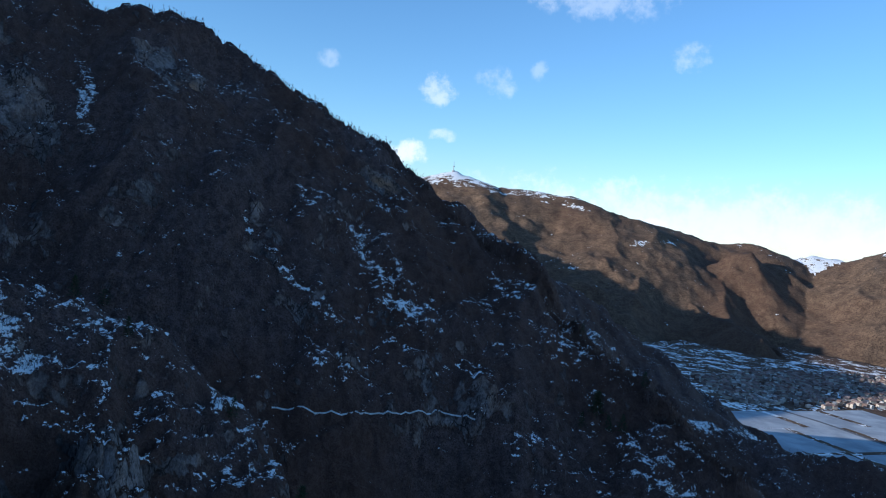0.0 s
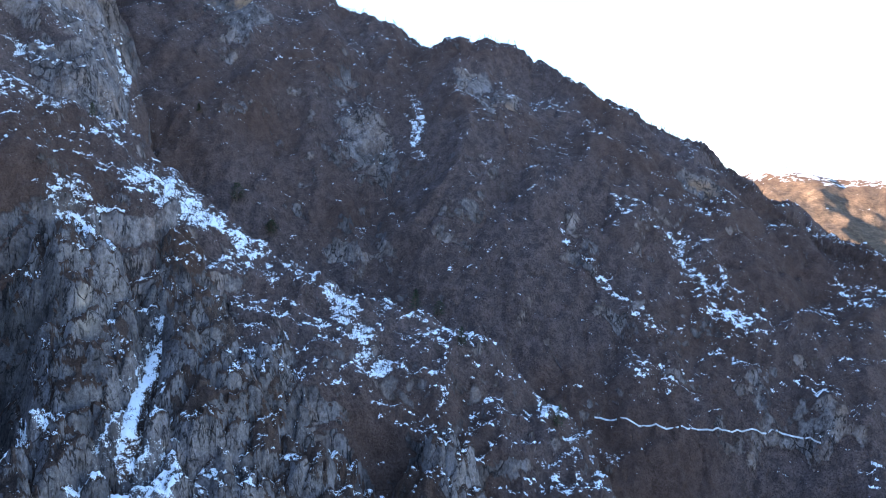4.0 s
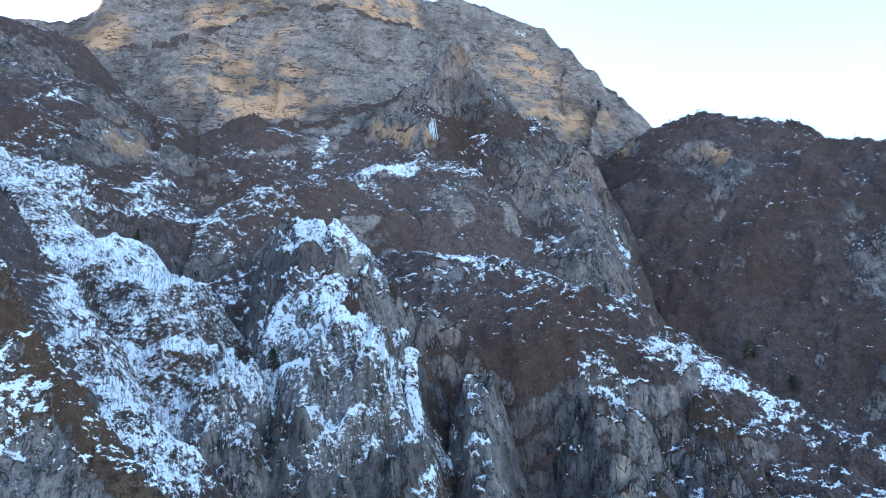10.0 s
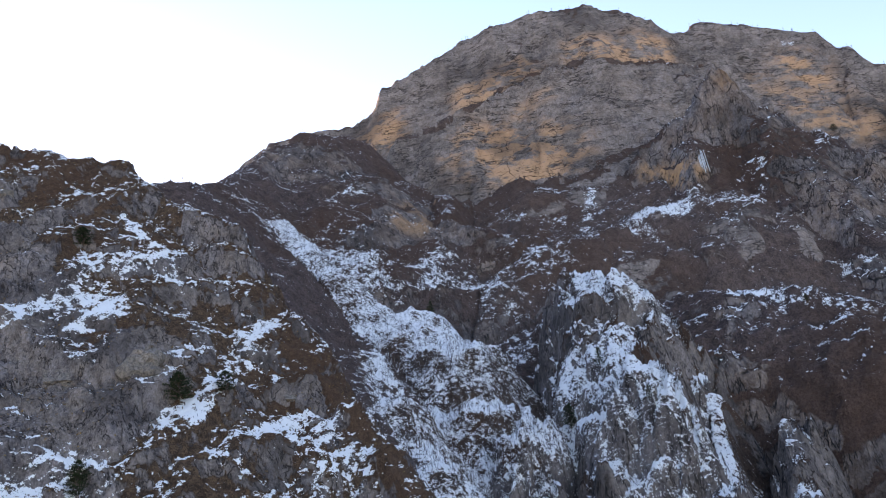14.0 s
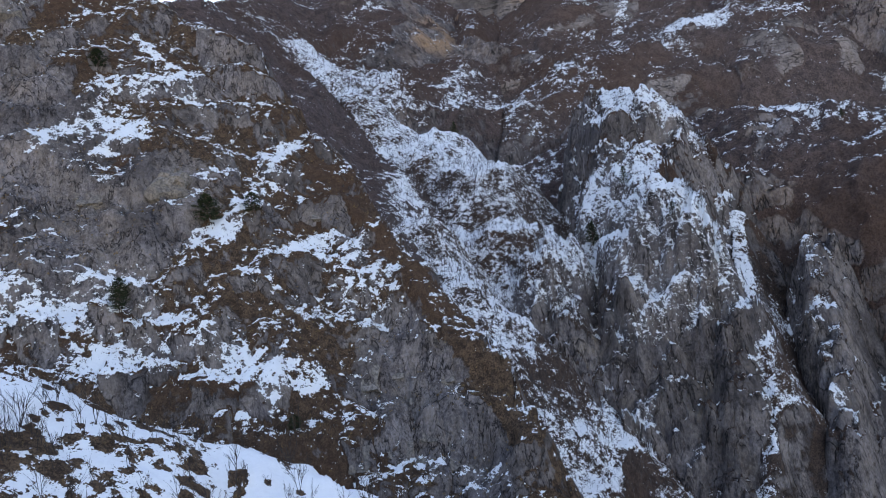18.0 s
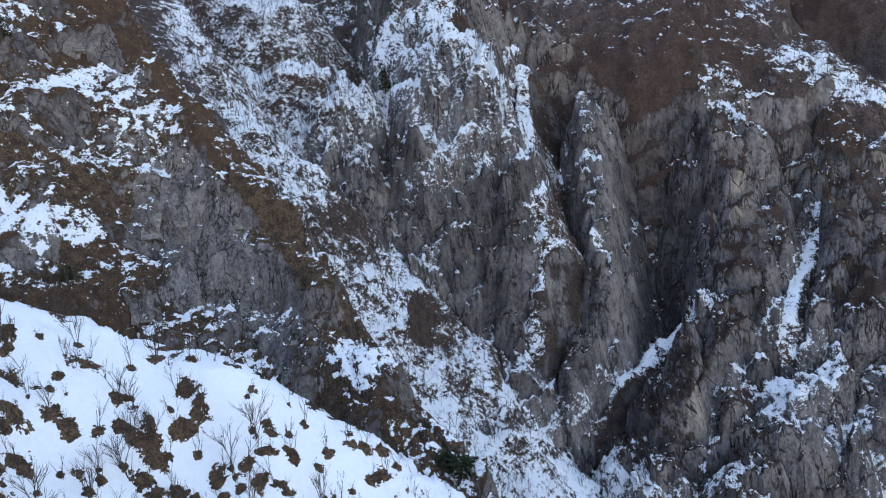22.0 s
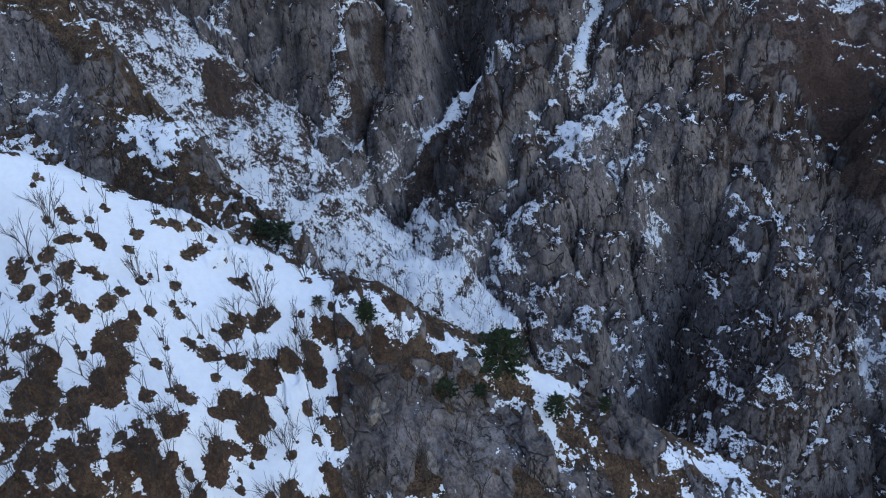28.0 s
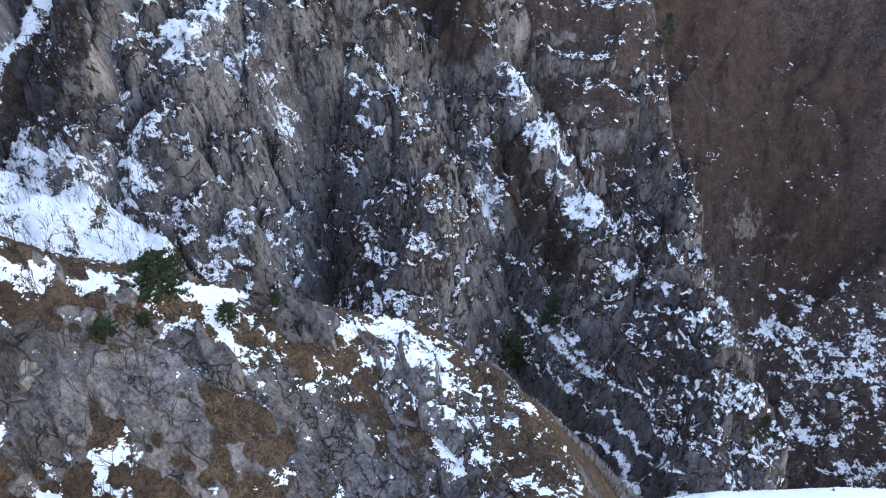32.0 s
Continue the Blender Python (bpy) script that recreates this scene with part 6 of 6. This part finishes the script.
def outcrop(px, py, w, h):
    """A jointed rock slab standing out of the slope, facing down it."""
    bm = bmesh.new()
    bmesh.ops.create_cube(bm, size=1)
    bmesh.ops.subdivide_edges(bm, edges=bm.edges[:], cuts=7, use_grid_fill=True)
    off = Vector((px * 0.31, py * 0.17, w))
    for v in bm.verts:
        c = v.co.copy()
        top = 0.62 + 0.38 * (0.5 - c.z)
        v.co = Vector((c.x * w * top, c.y * w * 0.7 * top, c.z * h))
        rough = noise.noise(v.co * (1.3 / w) + off) * 0.28 * w + noise.noise(v.co * (3.4 / w) + off) * 0.13 * w
        joint = (noise.cell(Vector((v.co.x * 2.4 / w, v.co.y * 2.4 / w, v.co.z * 0.8 / w)) + off) - 0.5) * 0.16 * w
        v.co += c.normalized() * (rough + joint)
    bmesh.ops.recalc_face_normals(bm, faces=bm.faces[:])
    me = bpy.data.meshes.new("rock_outcrop")
    bm.to_mesh(me)
    bm.free()
    me.materials.append(mat_rock)
    ob = tagged(new("rock_outcrop", me), "grey limestone slab jutting out of brown grass", "rock outcrop", "rock slabs on the near slope")
    yaw = math.atan2(HUB[0] - px, -(HUB[1] - py))
    ob.matrix_basis = Matrix.LocRotScale((px, py, float(ground(px, py)[0]) - 0.42 * h), Euler((-0.75, 0.15 * math.sin(px), yaw + 0.3 * math.sin(py))), None)


def footpath(pts):
    """A snow-covered path cut into the far slope."""
    vs, fs = [], []
    line = []
    for (ax, ay), (bx, by) in zip(pts, pts[1:]):
        n = max(2, int(math.hypot(bx - ax, by - ay) / 3))
        line += [(ax + (bx - ax) * k / n, ay + (by - ay) * k / n) for k in range(n)]
    xs, ys = np.array([p[0] for p in line]), np.array([p[1] for p in line])
    for _ in range(8):
        ys[1:-1] = (ys[:-2] + 2 * ys[1:-1] + ys[2:]) / 4
        xs[1:-1] = (xs[:-2] + 2 * xs[1:-1] + xs[2:]) / 4
    # the path keeps to a level line across the slope
    along = np.arange(len(xs))
    level = np.polyval(np.polyfit(along, ground(xs, ys), 1), along)
    shift = np.linspace(-22, 22, 89)
    heights = np.stack([ground(xs, ys + d) for d in shift])
    turn = shift[np.argmin(np.abs(heights - level) + 0.03 * np.abs(shift)[:, None], axis=0)]
    for _ in range(4):
        turn[1:-1] = (turn[:-2] + 2 * turn[1:-1] + turn[2:]) / 4
    ys = ys + turn
    zs = np.maximum(ground(xs, ys), level - 1.0)
    for k in range(len(xs)):
        i0, i1 = max(0, k - 1), min(len(xs) - 1, k + 1)
        t = Vector((xs[i1] - xs[i0], ys[i1] - ys[i0], 0)).normalized()
        n = Vector((t.y, -t.x, 0))
        p = Vector((xs[k], ys[k], zs[k] + 0.5))
        w = 0.24 + 0.12 * math.sin(k * 0.37) * math.sin(k * 0.9)
        vs += [p - n * w, p + n * w * 0.6, p + n * (w + 0.25) + Vector((0, 0, -0.9))]
        if k:
            b = 3 * k
            fs += [(b - 3, b - 2, b + 1, b), (b - 2, b - 1, b + 2, b + 1)]
    tagged(new("footpath", mesh_from("footpath", vs, fs, mat_path, True)), "narrow snow-covered path across the slope", "path", kind="structure")


def icefall(pts):
    (ax, ay), (bx, by) = pts
    za, zb = float(ground(ax, ay)[0]), float(ground(bx, by)[0])
    za = max(za, zb + 20)
    root = tagged(new("frozen_waterfall"), "white frozen waterfall on the cliff face", "frozen waterfall")
    root.location = (bx, by, zb)
    rnd = random.Random(5)
    to = Vector((HUB[0] - bx, HUB[1] - by, 0)).normalized()
    across = Vector((-to.y, to.x, 0))
    for k in range(6):
        off = (k - 2.5) * 1.1 + rnd.uniform(-0.4, 0.4)
        top, low = rnd.uniform(0.75, 1.0), rnd.uniform(0.0, 0.35)
        bm = bmesh.new()
        rings = []
        for j in range(9):
            f = top + (low - top) * j / 8
            c = Vector((ax + (bx - ax) * (1 - f), ay + (by - ay) * (1 - f), 0)) - Vector((bx, by, 0)) + across * off + to * 2.0
            c.z = (za - zb) * f + 1.0
            r = (0.16 + 0.22 * math.sin(math.pi * (j + 1) / 10)) * rnd.uniform(0.8, 1.2)
            rings.append([bm.verts.new(c + across * math.cos(q) * r + to * math.sin(q) * r) for q in np.arange(6) * 1.047])
        for p, q in zip(rings, rings[1:]):
            for j in range(6):
                bm.faces.new((p[j], p[(j + 1) % 6], q[(j + 1) % 6], q[j]))
        part("icicle", bm, mat_ice, root)


pine(-82.5, 23.1, 6.9, "near")
pine(-92.8, 12.0, 2.9, "near")
pine(-76.3, 25.8, 3.3, "near")
pine(-73.5, 30.6, 1.9, "near")
pine(-92.4, 12.0, 2.7, "near")
pine(-215.5, -76.8, 6.1, "near")
pine(-211.5, -76.2, 5.7, "near")
pine(-238.6, -59.0, 8.8, "near")
pine(-243.3, -48.0, 6.5, "near")
pine(-281.2, -95.9, 7.2, "near")
pine(-197.4, -38.3, 3.8, "near")
pine(-77.7, 202.1, 18.0, "mid")
pine(-89.1, 188.6, 18.2, "mid")
pine(7.4, 175.0, 11.1, "mid")
pine(-87.4, 192.3, 13.6, "mid")
pine(-510.2, 49.0, 10.3, "mid")
pine(-390.0, 93.3, 11.9, "mid")
pine(-386.1, 111.4, 10.0, "mid")
pine(-511.9, 47.6, 8.2, "mid")
pine(-390.3, 93.6, 11.4, "mid")
pine(-339.0, 113.6, 6.6, "mid")
pine(-421.6, 80.6, 6.1, "mid")
pine(-348.7, 428.3, 12.4, "mid")
pine(-198.3, 357.2, 11.8, "mid")
pine(-223.0, 445.3, 11.4, "mid")
pine(-366.3, 289.2, 8.3, "mid")
pine(-350.0, 429.4, 9.9, "mid")
pine(-168.0, 353.3, 10.3, "mid")
pine(-378.7, 425.9, 14.5, "mid")
pine(-411.9, 247.5, 5.6, "mid")
pine(-725.5, 549.3, 9.9, "mid")
pine(101.1, 522.3, 19.0, "far")
pine(107.8, 513.0, 12.6, "far")
pine(88.6, 514.2, 12.5, "far")
pine(135.0, 532.8, 13.0, "far")
pine(98.2, 522.6, 16.9, "far")
pine(117.2, 512.6, 14.7, "far")
pine(94.6, 577.4, 10.0, "far")
pine(-115.4, 358.8, 12.0, "far")
pine(-437.0, 449.7, 7.5, "mid")
pine(-72.5, 326.9, 20.1, "far")
juniper(-84.0, 16.0, 3.8)
juniper(-82.4, 19.6, 2.6)
juniper(-146.1, 24.5, 7.4)
juniper(-150.2, 22.3, 4.8)
juniper(-97.9, 8.8, 2.0)
snag(-194.7, -37.8, 16.5)
snag(-196.7, -37.6, 14.1)
snag(5.7, 346.7, 21.8)
boulder(-85.9, 8.3, 1.9)
boulder(-86.1, 16.1, 1.1)
boulder(-289.6, -126.6, 5.6)
boulder(-245.0, -70.5, 5.9)
boulder(-249.7, -68.0, 3.4)
boulder(-85.0, 20.4, 1.3)
boulder(-247.8, -69.8, 5.1)
outcrop(-79.1, 13.8, 4.1, 8.2)
outcrop(-71.2, 13.0, 6.0, 11.4)
outcrop(-81.9, 10.1, 4.7, 5.4)
outcrop(-59.1, 22.2, 4.9, 8.4)
outcrop(-43.2, 23.6, 4.0, 6.7)
outcrop(-74.6, 4.0, 5.3, 6.6)
outcrop(-78.6, 13.3, 3.8, 6.1)
outcrop(-74.2, 17.0, 3.4, 6.2)
outcrop(-85.5, 9.1, 2.7, 4.8)
outcrop(-80.9, 16.1, 2.8, 4.9)
outcrop(-73.2, 20.7, 3.5, 5.6)
outcrop(-124.3, -35.1, 3.2, 4.0)
outcrop(-79.3, 1.0, 4.0, 5.3)
outcrop(-79.2, 19.7, 2.8, 3.6)
outcrop(-52.9, 30.7, 2.9, 3.6)
outcrop(-44.5, 31.9, 3.6, 5.7)
outcrop(-216.5, -20.9, 5.0, 9.0)
outcrop(-219.7, -13.7, 5.5, 11.0)
outcrop(-212.8, -9.5, 5.0, 10.0)
outcrop(-206.6, -27.1, 5.0, 9.0)
outcrop(-199.0, -25.3, 4.5, 7.0)
outcrop(-204.0, -8.2, 5.0, 10.0)
outcrop(-198.2, -4.2, 4.5, 9.0)
outcrop(-194.3, 0.1, 4.0, 8.0)
outcrop(-190.0, -3.6, 5.0, 10.0)
outcrop(-175.0, 7.7, 5.0, 9.0)
outcrop(-196.8, -12.5, 5.0, 9.0)
outcrop(-198.9, -19.7, 4.5, 8.0)
outcrop(-210.3, -2.4, 4.0, 8.0)
outcrop(-181.1, 0.7, 4.0, 8.0)
outcrop(-212.4, -20.5, 5.5, 10.0)
outcrop(-204.8, -14.8, 5.0, 11.0)
outcrop(-190.0, -9.9, 4.0, 8.0)
outcrop(-182.5, 5.2, 3.5, 7.0)
outcrop(-249.2, -70.2, 7.0, 9.0)
outcrop(-237.2, -81.6, 6.0, 8.0)
outcrop(-271.0, -112.1, 8.0, 10.0)
outcrop(-241.8, -91.1, 7.0, 9.0)
outcrop(-255.1, -30.9, 5.0, 8.0)
footpath([(-116, 446), (-110, 450), (-96, 452), (-76, 456), (-59, 466), (-37, 479), (-12, 492), (16, 492)])
icefall([(-612.7, 320.4), (-600.3, 315.3)])


# ---- valley: town, fields, road ----
mat_wall = plain_mat("house_wall", (0.42, 0.36, 0.30), (0.6, 0.55, 0.48), 0.05, 0.9, 0, 0.7)
mat_roof = plain_mat("house_roof", (0.16, 0.09, 0.07), (0.34, 0.27, 0.25), 0.04, 0.9, 0, 0.6)
mat_town, _tn, _tb = mat_new("town_roofs", 0.9, 0.2)
_isl = _tn.nodes.new("ShaderNodeNewGeometry").outputs["Random Per Island"]
link(_tn, mix_col(_tn, ramp(_tn, _isl, 0.1, 0.9), (0.13, 0.085, 0.07), (0.46, 0.43, 0.40)), _tb.inputs["Base Color"])
mat_field = plain_mat("snowy_field", (0.28, 0.30, 0.33), (0.46, 0.49, 0.52), 0.012, 0.8)
mat_road = plain_mat("road_surface", (0.10, 0.10, 0.11), (0.2, 0.2, 0.21), 0.1)


def house_meshes(w, d, h):
    bm = bmesh.new()
    bmesh.ops.create_cube(bm, size=1)
    for v in bm.verts:
        v.co = Vector((v.co.x * w, v.co.y * d, (v.co.z + 0.5) * h))
    body = bpy.data.meshes.new("walls")
    bm.to_mesh(body)
    bm.free()
    e, r = 1.2, h * 0.45
    vs = [(-w / 2 - e, -d / 2 - e, h), (w / 2 + e, -d / 2 - e, h), (w / 2 + e, d / 2 + e, h), (-w / 2 - e, d / 2 + e, h), (-w / 2 - e, 0, h + r), (w / 2 + e, 0, h + r)]
    roof = bpy.data.meshes.new("roof")
    roof.from_pydata(vs, [], [(0, 1, 5, 4), (2, 3, 4, 5), (0, 4, 3), (1, 2, 5), (3, 2, 1, 0)])
    body.materials.append(mat_wall)
    roof.materials.append(mat_roof)
    return body, roof


HOUSES = [house_meshes(15, 11, 8), house_meshes(22, 12, 10), house_meshes(12, 11, 12), house_meshes(34, 14, 9)]
rnd = random.Random(9)
town = [(800, 2400), (1200, 2660), (1640, 2760), (1320, 2200), (846, 2030), (780, 2200)]


def inside(px, py, poly):
    c = False
    for (ax, ay), (bx, by) in zip(poly, poly[1:] + poly[:1]):
        if (ay > py) != (by > py) and px < (bx - ax) * (py - ay) / (by - ay) + ax:
            c = not c
    return c


built = 0
while built < 300:
    px, py = rnd.uniform(760, 1700), rnd.uniform(1950, 2720)
    if not inside(px, py, town):
        continue
    px, py = round(px / 34) * 34 + rnd.uniform(-9, 9), round(py / 40) * 40 + rnd.uniform(-9, 9)
    gz = float(ground(px, py)[0])
    if gz > 40:
        built += 1
        continue
    body, roof = HOUSES[rnd.choice((0, 0, 1, 1, 2, 3))]
    hs = tagged(new("house", body), "small pale town house with a pitched roof", "house", "houses of the town")
    hs.matrix_basis = pose(px, py, gz - 0.5, 0, 0, rnd.choice((20, 110)) + rnd.uniform(-12, 12))
    rf = new("roof", roof)
    rf.parent = hs
    built += 1


def field(cx, cy, w, d, turn):
    bm = bmesh.new()
    bmesh.ops.create_grid(bm, x_segments=6, y_segments=6, size=0.5)
    m = pose(cx, cy, 0, 0, 0, turn)
    for v in bm.verts:
        v.co = m @ Vector((v.co.x * w, v.co.y * d, 0))
        v.co.z = float(ground(v.co.x, v.co.y)[0]) + 0.6
    me = bpy.data.meshes.new("field")
    bm.to_mesh(me)
    bm.free()
    me.materials.append(mat_field)
    tagged(new("field", me), "flat valley field under thin snow", "field", kind="structure")


for cx, cy, w, d, turn in ((800, 1880, 170, 150, 22), (985, 1950, 180, 160, 22), (1165, 2020, 160, 170, 22), (800, 1700, 150, 180, 22), (960, 1765, 150, 190, 22),
                           (1130, 1840, 160, 160, 22), (1300, 1920, 150, 170, 22), (860, 1530, 150, 150, 22), (1030, 1590, 160, 150, 22)):
    field(cx, cy, w, d, turn)


def ribbon(name, pts, width, material, label, category):
    vs, fs = [], []
    for k, (px, py) in enumerate(pts):
        a, b = pts[max(0, k - 1)], pts[min(len(pts) - 1, k + 1)]
        t = Vector((b[0] - a[0], b[1] - a[1], 0)).normalized()
        z = float(ground(px, py)[0]) + 1.2
        vs += [(px - t.y * width, py + t.x * width, z), (px + t.y * width, py - t.x * width, z)]
        if k:
            fs.append((2 * k - 2, 2 * k - 1, 2 * k + 1, 2 * k))
    tagged(new(name, mesh_from(name, vs, fs, material)), label, category, kind="structure")


# the rest of the town, seen as a carpet of roofs
vs, fs = [], []
for k in range(1100):
    px, py = rnd.uniform(770, 1650), rnd.uniform(2020, 2780)
    if not inside(px, py, town):
        continue
    px, py = round(px / 17) * 17 + rnd.uniform(-4, 4), round(py / 20) * 20 + rnd.uniform(-4, 4)
    gz = float(VALLEY) - 1.5
    w, d, h = rnd.uniform(5, 9), rnd.uniform(4, 6), rnd.uniform(6, 10)
    a = radians(rnd.choice((20, 110)) + rnd.uniform(-9, 9))
    b = len(vs)
    for ux, uy, uz in ((-w, -d, 0), (w, -d, 0), (w, d, 0), (-w, d, 0), (-w, -d, h), (w, -d, h), (w, d, h), (-w, d, h), (-w, 0, h + 3), (w, 0, h + 3)):
        vs.append((px + ux * math.cos(a) - uy * math.sin(a), py + ux * math.sin(a) + uy * math.cos(a), gz + uz))
    fs += [(b, b + 1, b + 5, b + 4), (b + 1, b + 2, b + 6, b + 5), (b + 2, b + 3, b + 7, b + 6), (b + 3, b, b + 4, b + 7), (b + 4, b + 5, b + 9, b + 8), (b + 6, b + 7, b + 8, b + 9)]
tagged(new("far_houses", mesh_from("far_houses", vs, fs, mat_town)), "crowded brown and grey roofs of the valley town", "houses", kind="stuff")


ribbon("valley_road", [(1290 - 30 * k + 14 * math.sin(k * 0.7), 1330 + 55 * k) for k in range(14)], 7, mat_road, "grey road through the valley fields", "road")

# ---- summit mast on the distant mountain ----
mx, my = (-37, 4680)
mz = float(ground(mx, my)[0])
mast = tagged(new("summit_mast"), "thin transmitter mast on the snowy distant summit", "mast")
mast.location = (mx, my, mz)
mat_steel = plain_mat("steel", (0.25, 0.26, 0.28), (0.4, 0.4, 0.42), 0.2, 0.5)
for nm, r, z0, z1 in (("pole", 1.8, -5, 62), ("platform", 7.0, 30, 34), ("hut", 10.0, -6, 9)):
    bm = bmesh.new()
    bmesh.ops.create_cone(bm, cap_ends=True, segments=10, radius1=r, radius2=r * (0.45 if nm == "pole" else 0.9), depth=z1 - z0)
    for v in bm.verts:
        v.co.z += (z0 + z1) / 2
    part(nm, bm, mat_steel, mast)
